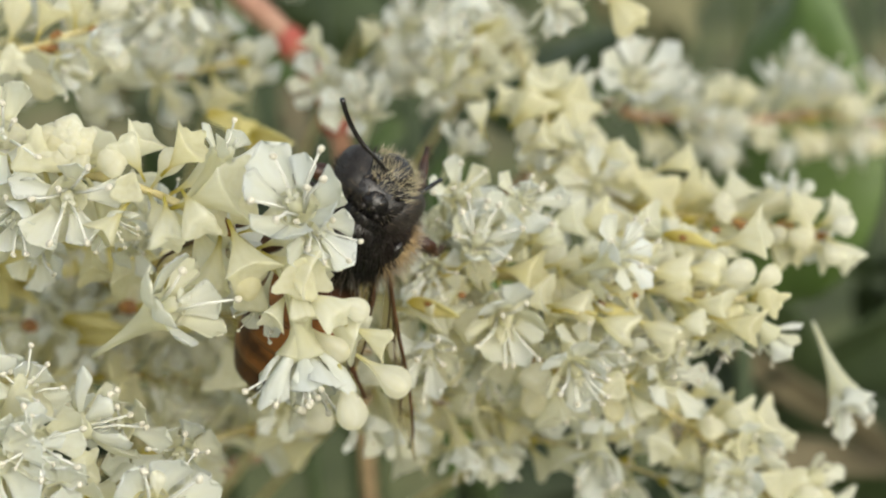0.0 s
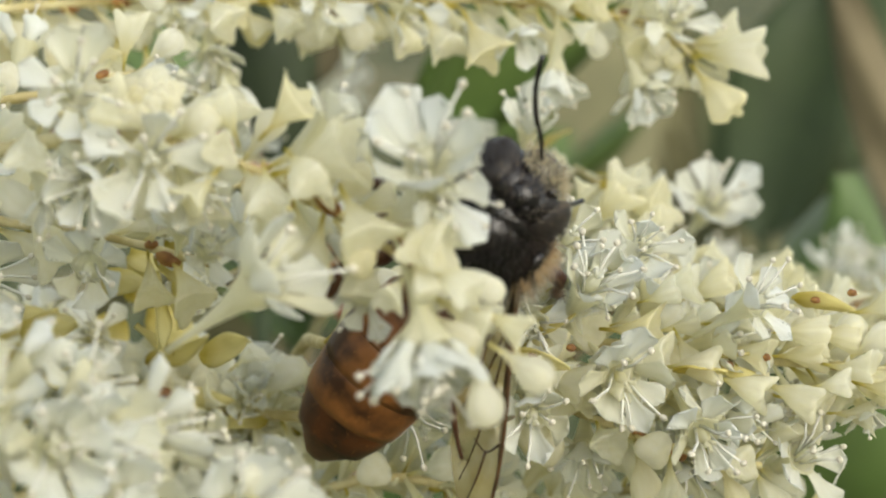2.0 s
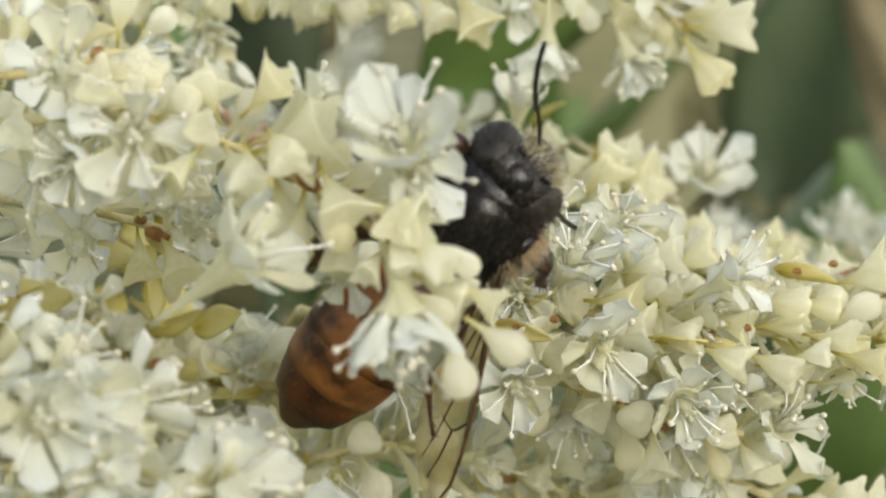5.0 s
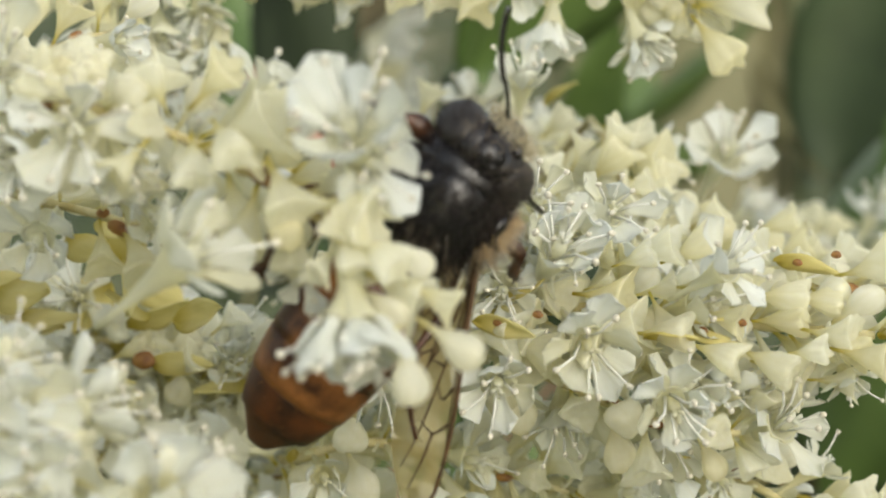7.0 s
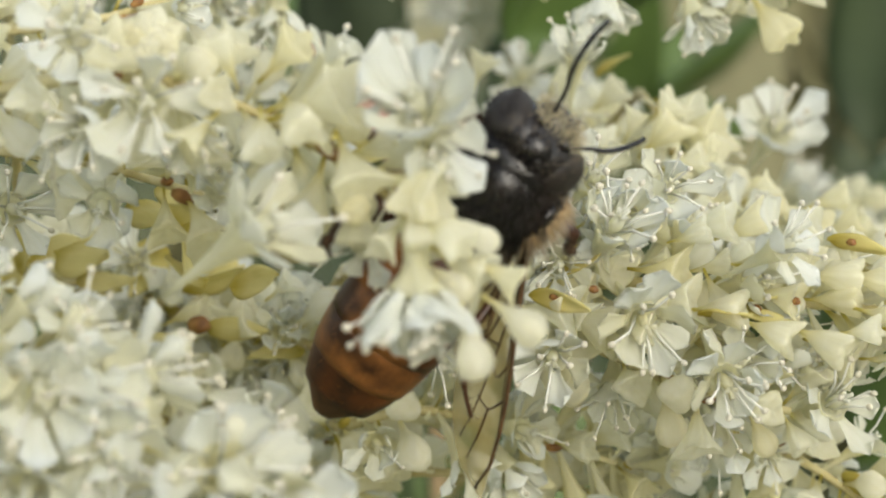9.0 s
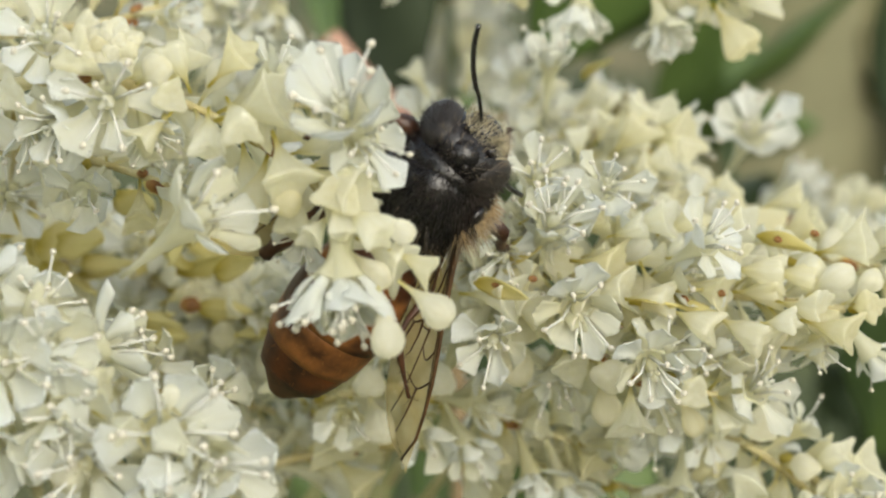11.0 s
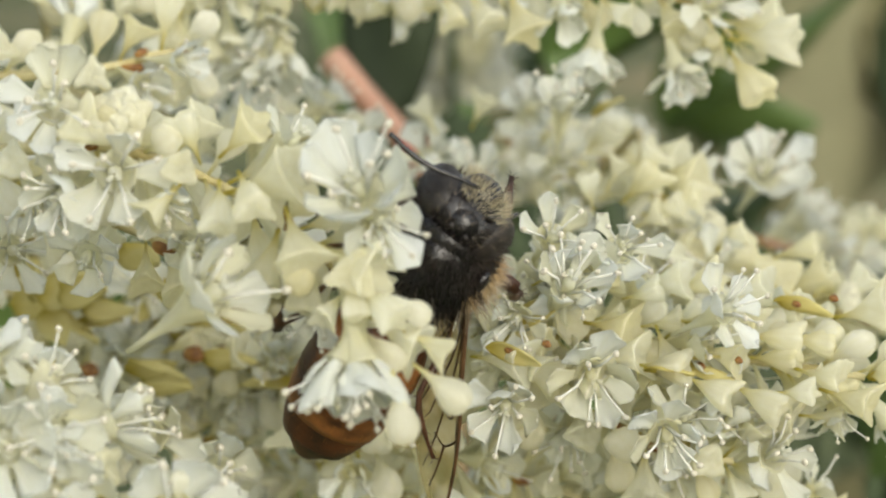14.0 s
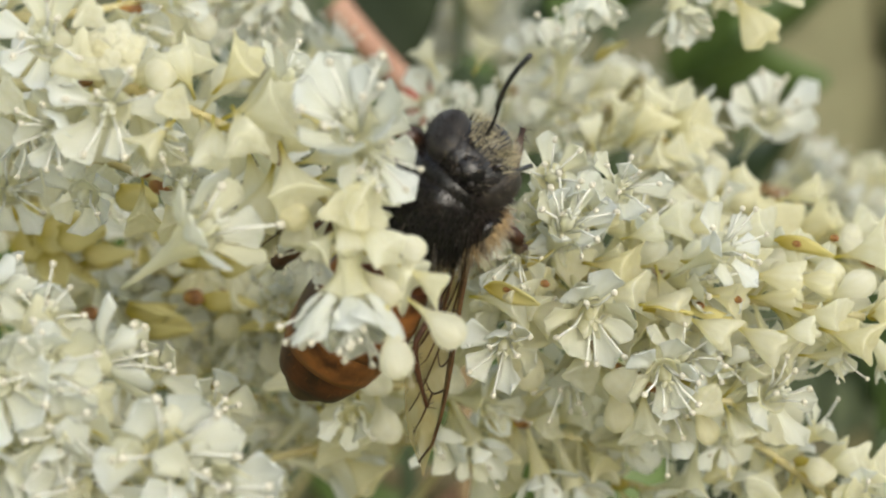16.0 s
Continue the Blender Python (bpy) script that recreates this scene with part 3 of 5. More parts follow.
bud(spike_near, (-3.48, -12.37, -0.83), (0.93, -0.12, -0.36), 0.75, 144, False)
bud(spike_near, (-4.29, -12.00, 0.11), (0.93, -0.35, -0.14), 0.74, 145, True)
bud(spike_near, (-5.06, -11.90, -0.81), (0.75, -0.36, -0.56), 0.86, 146, True)
bud(spike_near, (-4.96, -11.32, -0.56), (0.88, -0.31, -0.36), 1.08, 147, False)
bud(spike_near, (-6.44, -11.51, 1.76), (0.85, -0.46, -0.26), 1.08, 148, False)
bud(spike_near, (-7.51, -10.83, 2.75), (0.39, -0.67, -0.64), 1.07, 149, False)
bud(spike_near, (-5.30, -12.15, 0.97), (0.22, -0.55, -0.81), 0.72, 150, False)
bud(spike_near, (-5.00, -12.28, 0.63), (0.73, -0.50, -0.46), 0.86, 151, False)
bloom(spike_near, (-4.95, -12.40, 3.70), (-0.15, -0.72, 0.66), 1.45, 58, 152)
bloom(spike_near, (-4.45, -11.50, 2.60), (0.45, -0.85, 0.05), 1.10, 62, 153)
bud(spike_near, (-9.66, -9.73, 2.87), (0.90, -0.31, 0.30), 1.25, 154, False)
bud(spike_near, (-9.83, -9.83, 3.37), (0.12, -0.67, -0.73), 0.85, 155, False)
bud(spike_near, (-9.97, -9.13, 3.93), (0.73, -0.19, 0.65), 0.91, 156, False)
bud(spike_near, (-10.57, -9.11, 3.71), (-0.34, -0.09, 0.94), 0.83, 157, False)
bud(spike_near, (-9.13, -10.33, 3.77), (0.35, -0.79, -0.50), 0.97, 158, False)
bud(spike_near, (-11.09, -9.46, 3.17), (-0.58, -0.50, -0.64), 0.79, 159, False)
bloom(spike_near, (-13.31, -9.63, 3.44), (0.14, -0.99, 0.09), 1.35, 70, 160)
bloom(spike_near, (-15.65, -8.49, 5.46), (0.14, -0.93, 0.33), 1.30, 68, 161)
bloom(spike_near, (-15.33, -8.59, 2.50), (-0.23, -0.95, -0.22), 1.10, 55, 162)
bud(spike_near, (-13.22, -8.21, 4.78), (0.26, -0.81, 0.53), 0.62, 163, True)
bud(spike_near, (-13.28, -8.19, 4.80), (-0.10, -0.76, 0.65), 0.62, 164, True)
bud(spike_near, (-13.24, -8.22, 4.74), (0.11, -0.95, 0.28), 0.62, 165, True)
bud(spike_near, (-13.22, -8.20, 4.82), (0.24, -0.67, 0.71), 0.62, 166, True)
bud(spike_near, (-13.31, -8.20, 4.77), (-0.29, -0.85, 0.45), 0.62, 167, True)
bud(spike_near, (-13.19, -8.22, 4.75), (0.44, -0.84, 0.31), 0.62, 168, True)
bud(spike_near, (-13.27, -8.18, 4.85), (-0.05, -0.60, 0.80), 0.62, 169, True)
bud(spike_near, (-13.29, -8.22, 4.71), (-0.16, -0.98, 0.08), 0.62, 170, True)
bud(spike_near, (-13.16, -8.21, 4.81), (0.50, -0.61, 0.61), 0.62, 171, True)
bud(spike_near, (-13.35, -8.18, 4.81), (-0.41, -0.67, 0.62), 0.62, 172, True)
bud(spike_near, (-13.20, -8.24, 4.69), (0.37, -0.93, -0.05), 0.62, 173, True)
bud(spike_near, (-13.22, -8.18, 4.89), (0.19, -0.47, 0.86), 0.62, 174, True)
bud(spike_near, (-13.36, -8.21, 4.72), (-0.50, -0.85, 0.13), 0.62, 175, True)
spike_left_near = flower_spike("white flower spike with open blossoms and stamens", [(-22.91, 5.15, -0.40), (-18.44, 1.95, -0.35), (-14.88, -1.18, -0.45), (-11.73, -3.06, -1.00)], 33, each=3, share=0.3, size=1.1, bare=0.35, droop=-0.5)
bloom(spike_left_near, (-9.75, -12.40, 0.10), (0.70, -0.42, 0.58), 1.50, 42, 176, True, 2)
bloom(spike_left_near, (-20.11, 1.92, -2.25), (0.54, -0.82, 0.18), 1.20, 60, 177)
flower_spike("cream-white flower spike with winged buds on a yellowish stem", [(-23.67, 9.21, 3.29), (-18.69, 9.99, 3.67), (-16.19, 9.87, 4.37), (-15.01, 11.06, 4.48)], 35, each=3, share=0.3, size=1.1)
spike_left = flower_spike("cream-white flower spike with winged buds on a yellowish stem", [(-26.10, 19.21, -8.60), (-20.48, 17.80, -8.75), (-15.60, 14.98, -9.55), (-11.64, 11.81, -9.69), (-7.71, 8.79, -9.33)], 26, each=5, share=0.22, size=1.15, bare=0.75, lean=0.8, thick=0.36)
bloom(spike_left, (-17.43, 16.79, -8.61), (0.11, -0.94, 0.31), 1.15, 66, 178)
bud(spike_left, (-10.71, 9.33, -8.79), (0.75, -0.21, 0.63), 1.12, 179, True)
bud(spike_left, (-13.56, 12.03, -9.77), (0.76, -0.31, 0.57), 0.87, 180, False)
bud(spike_left, (-12.29, 11.21, -9.78), (0.56, -0.22, 0.80), 0.84, 181, False)
bud(spike_left, (-15.41, 13.53, -9.93), (0.60, -0.24, 0.77), 0.97, 182, False)
spike_left_low = flower_spike("cream-white flower spike with winged buds on a yellowish stem", [(-25.48, 18.01, -12.49), (-18.52, 16.09, -11.52), (-13.34, 14.31, -10.87), (-8.85, 12.44, -10.82)], 27, each=5, share=0.3, size=1.1, bare=0.0, lean=0.8)
flower_spike("white flower spike with open blossoms and stamens", [(-25.32, 14.75, -14.66), (-18.76, 14.13, -13.90), (-13.43, 14.59, -14.51), (-8.04, 14.90, -15.60)], 34, each=4, share=0.3, size=1.15)
spike_front = flower_spike("white flower spike with open blossoms and stamens", [(-21.62, -10.08, -3.66), (-17.08, -12.27, -4.70), (-14.37, -13.63, -5.96), (-11.47, -14.66, -8.26)], 28, each=4, share=0.75, step=1.4, size=1.15)
bloom(spike_front, (-14.46, -14.38, -4.06), (0.39, -0.86, 0.33), 1.30, 64, 183)
bloom(spike_front, (-13.68, -15.03, -5.96), (0.19, -0.97, 0.14), 1.25, 66, 184)
bloom(spike_front, (-10.41, -15.31, -6.41), (0.44, -0.84, 0.32), 1.60, 64, 185)
bloom(spike_front, (-8.87, -16.01, -7.26), (0.28, -0.96, 0.04), 1.40, 60, 186)
bloom(spike_front, (-12.92, -15.54, -7.41), (0.09, -0.99, 0.04), 1.30, 64, 187)
bud(spike_front, (-12.76, -15.22, -5.77), (0.86, -0.45, -0.22), 0.77, 188, False)
bud(spike_front, (-10.18, -15.83, -5.84), (0.10, 0.07, 0.99), 0.49, 189, True)
bloom(spike_front, (-15.11, -12.06, -3.09), (0.58, -0.45, 0.68), 1.10, 50, 190)
flower_spike("cream-white flower spike with winged buds on a yellowish stem", [(-14.54, 12.48, -17.79), (-7.10, 10.94, -15.27), (-1.09, 10.17, -15.28), (5.28, 10.27, -16.64), (10.34, 9.20, -18.14)], 29, each=2, share=0.3, size=1.15, bare=0.3, lean=0.8)
spike_bottom_right = flower_spike("cream-white flower spike with winged buds on a yellowish stem", [(-0.46, 11.61, -14.56), (5.93, 8.80, -12.37), (10.97, 6.43, -13.81), (15.27, 3.60, -17.19)], 30, each=4, share=0.3, size=1.1)
bloom(spike_bottom_right, (18.77, 6.92, -13.19), (0.27, -0.69, -0.67), 1.35, 36, 191)
bloom(spike_bottom_right, (7.19, 5.23, -15.09), (-0.04, -0.82, -0.57), 1.25, 45, 192)
bud(spike_bottom_right, (1.34, 8.54, -15.29), (0.92, -0.22, 0.33), 1.26, 193, False)
bud(spike_bottom_right, (1.33, 8.47, -15.56), (0.69, -0.45, -0.57), 1.05, 194, False)
flower_spike("white flower spike with open blossoms and stamens", [(-10.26, 95.18, -1.61), (-8.44, 93.79, -5.65), (-7.59, 92.65, -9.24)], 31, each=7, share=0.6, size=1.7, fine=False)
spike_far_left = flower_spike("white flower spike with open blossoms and stamens", [(-25.27, 31.80, -0.86), (-15.40, 28.73, -2.61), (-10.13, 28.23, -2.03)], 32, each=2, share=0.4, size=1.15, fine=False)
bloom(spike_far_left, (-13.86, 23.68, -1.26), (0.21, -0.60, 0.77), 1.20, 50, 195)
bloom(spike_far_left, (-3.97, 21.94, -2.92), (-0.01, -0.90, 0.44), 1.10, 55, 196)
bloom(spike_far_left, (1.57, 19.48, -4.47), (0.44, -0.25, 0.86), 1.00, 40, 197)
leafy_stem("salmon red shrub stem behind the flowers", [(-14.12, 56.16, -2.34), (-11.84, 55.19, -4.69), (-8.67, 53.90, -7.79), (-5.94, 52.16, -12.62), (-5.41, 53.20, -17.93)], [], DARK_LEAF, RED_STEM, 0.8, 3)
leafy_stem("dark green leaf on a thin shoot behind the flowers", [(8.0, 98.47, -1100.00), (-2.0, 83.47, -409.57), (-9.0, 72.47, -69.57), (-12.0, 68.47, -9.57)], [(1.00, (0.03, 0.14, 0.99), 26, 8)], DARK_LEAF, LEAF, 0.9, 3)
leafy_stem("green leafy shoot behind the flowers", [(53.26, 142.34, -1100.00), (43.26, 127.34, -418.33), (36.26, 116.34, -78.33), (33.26, 112.34, -18.33)], [(1.00, (0.19, 0.06, 0.98), 26, 13), (0.99, (0.82, -0.06, 0.57), 24, 12), (0.98, (-0.71, 0.07, 0.71), 24, 11), (0.97, (0.87, -0.29, -0.40), 24, 12), (0.98, (-0.17, -0.39, 0.90), 20, 12)], LEAF, LEAF, 0.9, 7)
leafy_stem("dark green leafy shoot behind the flowers", [(69.35, 173.73, -1100.00), (59.35, 158.73, -415.93), (52.35, 147.73, -75.93), (49.35, 143.73, -15.93)], [(1.00, (0.28, 0.05, 0.96), 26, 13), (0.99, (0.98, -0.16, 0.13), 24, 12), (0.98, (-0.87, 0.05, 0.49), 24, 11), (0.97, (0.56, -0.29, -0.77), 24, 12)], LEAF, LEAF, 0.9, 17)
leafy_stem("dry tan leaf on a shoot behind the flowers", [(64.26, 127.90, -1100.00), (54.26, 112.90, -418.07), (47.26, 101.90, -78.07), (44.26, 97.90, -18.07)], [(1.00, (-0.33, 0.09, 0.94), 30, 5), (0.99, (-0.98, 0.01, 0.20), 30, 6), (0.98, (-0.79, 0.16, 0.59), 30, 4)], TAN_LEAF, LEAF, 0.9, 8)
leafy_stem("fresh green leaf behind the flowers", [(18.37, 102.35, -1100.00), (8.37, 87.35, -404.27), (1.37, 76.35, -64.27), (-1.63, 72.35, -4.27)], [(1.00, (0.62, -0.13, 0.77), 26, 18), (0.99, (0.11, 0.05, 0.99), 22, 14)], GREEN_LEAF, LEAF, 0.9, 9)
leafy_stem("fresh green leafy shoot under the flowers", [(43.45, 93.80, -1100.00), (33.45, 78.80, -432.07), (26.45, 67.80, -92.07), (23.45, 63.80, -32.07)], [(1.00, (0.11, 0.00, 0.99), 26, 18), (0.98, (-0.82, -0.16, 0.54), 24, 14)], GREEN_LEAF, LEAF, 0.9, 10)
leafy_stem("dry tan leaf behind the flowers", [(11.68, 116.64, -1100.00), (1.68, 101.64, -403.12), (-5.32, 90.64, -63.12), (-8.32, 86.64, -3.12)], [(1.00, (0.27, -0.05, 0.96), 12, 8), (0.99, (-0.87, -0.18, 0.47), 12, 7), (0.99, (0.79, -0.27, 0.56), 9, 6)], TAN_LEAF, LEAF, 0.5, 12)
bract(spike_left_near, (-16.26, 4.03, -2.33), (0.75, -0.59, -0.30), 2.6, 1.5, 198)
bract(spike_left_near, (-14.20, 4.78, -3.35), (0.14, -0.60, -0.79), 2.4, 1.4, 199)
bract(spike_left, (-13.64, 1.49, -0.88), (0.26, -0.66, -0.70), 1.8, 1.1, 200)
bract(spike_left, (-15.06, 10.34, -7.20), (0.85, -0.47, 0.26), 3, 1.3, 201)
bract(spike_left_low, (-17.31, 11.70, -10.32), (0.90, -0.42, 0.14), 2.6, 1.2, 202)
bract(spike_left_low, (-10.11, 10.25, -9.87), (-0.89, -0.43, 0.18), 2.4, 1, 203)
bract(spike_main, (-0.97, 1.27, -5.13), (0.88, -0.37, 0.31), 1.5, 0.6, 204)
bract(spike_main, (5.86, 0.18, -4.98), (0.90, -0.43, 0.10), 1.8, 0.6, 205)
bract(spike_rear, (9.60, 11.67, -5.29), (0.86, -0.51, 0.03), 2, 0.7, 206)
bract(spike_far_left, (-10.80, 17.90, -1.77), (0.69, -0.68, -0.25), 3, 1.6, 207)
bract(spike_far_left, (-8.06, 17.17, -3.09), (-0.57, -0.60, 0.55), 2.4, 1.4, 208)
spike_deep_right = flower_spike("white flower spike with open blossoms and stamens", [(13.38, 47.36, -11.64), (19.99, 47.63, -12.34), (25.59, 48.22, -12.33), (31.94, 48.37, -13.57)], 37, each=3, share=0.5, size=1.2, fine=False, tone=RED_STEM)
bloom(spike_deep_right, (24.49, 50.44, -9.64), (0.48, -0.46, 0.75), 1.25, 45, 209)
bloom(spike_near, (-6.70, -9.60, -1.10), (-0.21, -0.93, -0.31), 0.80, 50, 210)
bud(spike_near, (-5.34, -10.03, 1.48), (0.89, -0.19, 0.40), 0.69, 211, False)
bloom(spike_main, (1.28, 3.51, -3.17), (0.10, -0.65, 0.75), 1.35, 40, 212)
bloom(spike_main, (-0.18, 3.42, -4.13), (0.01, -0.92, 0.40), 1.10, 55, 213)
bloom(spike_main, (-1.43, 3.37, -4.88), (-0.09, -0.95, 0.31), 1.00, 50, 214)
bud(spike_main, (1.00, 4.19, -3.20), (0.66, -0.17, 0.73), 0.88, 215, False)
bud(spike_main, (0.16, 4.18, -3.64), (0.46, -0.10, 0.88), 0.92, 216, False)
bud(spike_main, (2.26, 3.93, -3.57), (0.81, -0.24, 0.54), 0.72, 217, False)
bud(spike_main, (-0.88, 3.83, -5.31), (-0.52, 0.00, 0.85), 0.85, 218, False)
bud(spike_main, (-0.25, 3.76, -5.29), (0.65, -0.53, -0.54), 0.76, 219, False)
bud(spike_rear, (3.21, 17.25, -2.38), (0.37, -0.08, 0.92), 0.79, 220, False)
bud(spike_rear, (3.94, 17.03, -2.84), (0.64, -0.16, 0.75), 1.13, 221, False)
bud(spike_rear, (4.42, 16.63, -4.01), (0.82, -0.25, 0.51), 0.87, 222, False)
bud(spike_rear, (2.72, 17.03, -3.35), (-0.23, 0.00, 0.97), 0.86, 223, False)
bud(spike_rear, (5.39, 16.24, -4.92), (0.90, -0.32, 0.28), 0.94, 224, False)
bud(spike_rear, (4.91, 16.43, -4.47), (0.13, -0.55, -0.83), 0.73, 225, False)
flower_spike("white flower spike with open blossoms and stamens", [(-2.44, 48.32, -6.19), (0.41, 47.61, -7.40), (4.21, 44.92, -5.94)], 38, each=5, share=0.5, size=1.2, fine=False)
leafy_stem("fresh green leafy shoot behind the flowers", [(10.0, 150.0, -1100.00), (0.0, 130.0, -420.0), (-8.0, 112.0, -60.0), (-10.0, 110.0, -28.0)], [(1.00, (-0.30, 0.10, 0.95), 38, 17), (0.99, (0.25, 0.12, 0.96), 36, 18), (0.98, (-0.75, -0.05, 0.66), 24, 12)], GREEN_LEAF, LEAF, 0.9, 31)
leafy_stem("large pale olive leaf behind the flowers", [(57.67, 219.26, -1100.00), (47.67, 204.26, -445.09), (40.67, 193.26, -105.09), (37.67, 189.26, -45.09)], [(1.00, (-0.21, 0.02, 0.98), 75, 40), (0.99, (-0.74, -0.10, 0.66), 50, 26)], PALE_OLIVE, LEAF, 0.9, 21)
bract(spike_left, (-20.91, 8.83, -5.93), (0.92, -0.31, 0.24), 3.2, 2, 226)
bract(spike_left, (-20.28, 11.00, -7.22), (0.68, -0.65, -0.35), 2.6, 1.6, 227)
bract(spike_left, (-23.01, 11.37, -7.14), (0.94, -0.22, 0.27), 2.6, 1.6, 228)
bloom(spike_left_near, (-12.41, 5.93, -3.12), (-0.02, -0.99, 0.17), 1.00, 68, 229)
bloom(spike_left, (-17.29, 12.14, -6.47), (0.03, -0.96, 0.27), 1.15, 62, 230)
bud(spike_left, (-15.87, 10.02, -8.67), (0.86, -0.29, 0.41), 0.92, 231, False)
bud(spike_left, (-13.42, 9.50, -9.41), (0.74, -0.31, 0.59), 0.89, 232, False)
bud(spike_left, (-10.29, 9.31, -8.68), (0.70, -0.19, 0.69), 0.99, 233, True)
bud(spike_left, (-11.68, 9.80, -7.58), (0.67, -0.18, 0.72), 0.69, 234, False)
# golden clusters of young bracts in the gaps of the spike
for k, (place, way, long, wide) in enumerate((
        ((-20.60, 10.40, -5.90), (0.75, -0.55, 0.36), 3.0, 1.9), ((-21.80, 11.20, -6.60), (0.30, -0.60, 0.74), 2.8, 1.8), ((-19.40, 10.60, -6.60), (0.90, -0.40, -0.15), 2.8, 1.8), ((-22.40, 10.60, -5.60), (-0.50, -0.60, 0.62), 2.6, 1.7),
        ((-20.90, 10.00, -6.90), (0.50, -0.75, -0.43), 2.4, 1.5), ((-15.90, 13.60, -5.20), (0.45, -0.50, 0.74), 3.0, 2.0), ((-15.20, 13.20, -5.60), (0.80, -0.40, -0.45), 2.8, 1.8), ((-16.40, 13.40, -5.90), (-0.40, -0.55, -0.73), 2.8, 1.8),
        ((-12.60, 6.20, -6.20), (0.85, -0.45, 0.25), 2.6, 1.4), ((-13.60, 6.60, -6.00), (-0.60, -0.60, 0.53), 2.4, 1.4))):
    bract(spike_left, place, way, long, wide, 340 + k)
knot(spike_left, (-20.70, 9.60, -5.90), (0.70, -0.60, 0.36), 0.8)
knot(spike_left, (-14.29, 9.20, -8.44), (0.95, -0.30, 0.05), 0.9)
knot(spike_left, (-19.20, 10.52, -9.75), (0.95, -0.30, 0.05), 0.8)
bract(spike_left, (-17.20, 9.28, -8.77), (0.95, -0.30, 0.05), 2.8, 1.0, 327)
bract(spike_left, (-14.14, 9.19, -8.56), (0.95, -0.30, 0.02), 2.8, 1.0, 328)
# yellow blades added to stand for the golden stem showing between the buds
bract(spike_main, (-1.32, -0.63, -4.67), (0.95, -0.28, -0.08), 2.4, 0.8, 330)
knot(spike_main, (-0.43, -0.97, -4.69), (0.95, -0.28, -0.08), 0.34)
knot(spike_main, (0.96, -0.79, -4.46), (0.95, -0.28, -0.08), 0.34)
bract(spike_main, (5.93, 0.09, -5.23), (0.95, -0.28, -0.08), 2.4, 0.8, 331)
knot(spike_main, (6.79, -0.25, -5.24), (0.95, -0.28, -0.08), 0.34)
knot(spike_main, (8.19, -0.08, -5.01), (0.95, -0.28, -0.08), 0.34)
bract(spike_main, (9.63, 2.31, -3.26), (0.95, -0.28, -0.08), 2.4, 0.8, 332)
knot(spike_main, (10.48, 1.97, -3.28), (0.95, -0.28, -0.08), 0.34)
knot(spike_main, (11.90, 2.15, -3.05), (0.95, -0.28, -0.08), 0.34)
spike_mid_low = flower_spike("cream-white flower spike with winged buds on a yellowish stem", [(-8.57, 8.02, -12.41), (-5.40, 6.67, -11.13), (-1.24, 7.12, -12.26), (2.55, 7.56, -13.63)], 39, each=5, share=0.35, size=1.1)
bloom(spike_mid_low, (-4.28, 10.44, -11.19), (-0.07, -0.99, -0.15), 1.10, 50, 235)
bloom(spike_main, (1.01, 1.58, -0.90), (0.25, -0.82, 0.51), 1.20, 58, 236)
bloom(spike_main, (2.15, 1.03, -2.30), (0.16, -0.98, 0.13), 1.10, 58, 237)
bloom(spike_main, (-0.19, 0.87, -3.92), (-0.13, -0.99, 0.02), 1.00, 58, 238)
bloom(spike_main, (3.62, 1.17, -1.17), (0.24, -0.88, 0.41), 1.10, 58, 239)
bud(spike_main, (-0.26, 0.54, -5.07), (0.71, -0.57, -0.41), 0.74, 240, False)
bud(spike_main, (0.30, 1.76, -2.88), (0.73, -0.28, 0.62), 0.82, 241, False)
bud(spike_main, (-1.17, 1.37, -4.88), (-0.24, -0.58, -0.78), 0.61, 242, False)
bud(spike_main, (-3.27, 4.87, -3.13), (0.97, -0.10, 0.20), 0.82, 243, False)
bud(spike_main, (-1.54, 4.61, -3.64), (0.88, -0.23, 0.41), 1.13, 244, False)
bud(spike_main, (0.13, 5.54, -3.54), (0.90, -0.42, 0.16), 0.84, 245, False)
bud(spike_main, (2.16, 4.79, -3.60), (0.91, -0.37, 0.20), 1.04, 246, False)
bud(spike_main, (4.24, 4.58, -3.66), (0.91, -0.24, 0.34), 1.07, 247, False)
bud(spike_main, (5.80, 4.64, -3.80), (0.85, -0.21, 0.49), 1.00, 248, False)
bud(spike_main, (7.42, 4.31, -4.15), (0.86, -0.20, 0.47), 1.14, 249, False)
bud(spike_main, (8.99, 3.30, -3.98), (0.90, -0.42, 0.13), 0.95, 250, False)
bud(spike_main, (10.43, 3.40, -4.23), (0.94, -0.28, 0.17), 0.73, 251, False)
bud(spike_main, (11.95, 2.76, -3.97), (0.91, -0.32, 0.25), 1.06, 252, False)
bud(spike_main, (-2.81, 2.97, -4.01), (0.88, -0.45, 0.11), 0.89, 253, False)
bud(spike_main, (-1.36, 2.93, -3.81), (0.94, -0.14, 0.30), 0.76, 254, False)
bud(spike_main, (0.28, 2.78, -4.05), (0.87, -0.49, -0.03), 0.83, 255, False)
bud(spike_main, (2.34, 1.81, -4.29), (0.86, -0.51, -0.03), 1.02, 256, False)
bud(spike_main, (4.37, 2.30, -4.56), (0.95, -0.19, 0.23), 0.85, 257, False)
bud(spike_main, (5.89, 2.43, -4.23), (0.96, -0.24, 0.11), 0.85, 258, False)
bud(spike_main, (7.11, 1.36, -4.11), (0.93, -0.16, 0.32), 0.73, 259, False)
bud(spike_main, (8.43, 0.69, -4.22), (0.99, -0.16, -0.02), 0.98, 260, False)
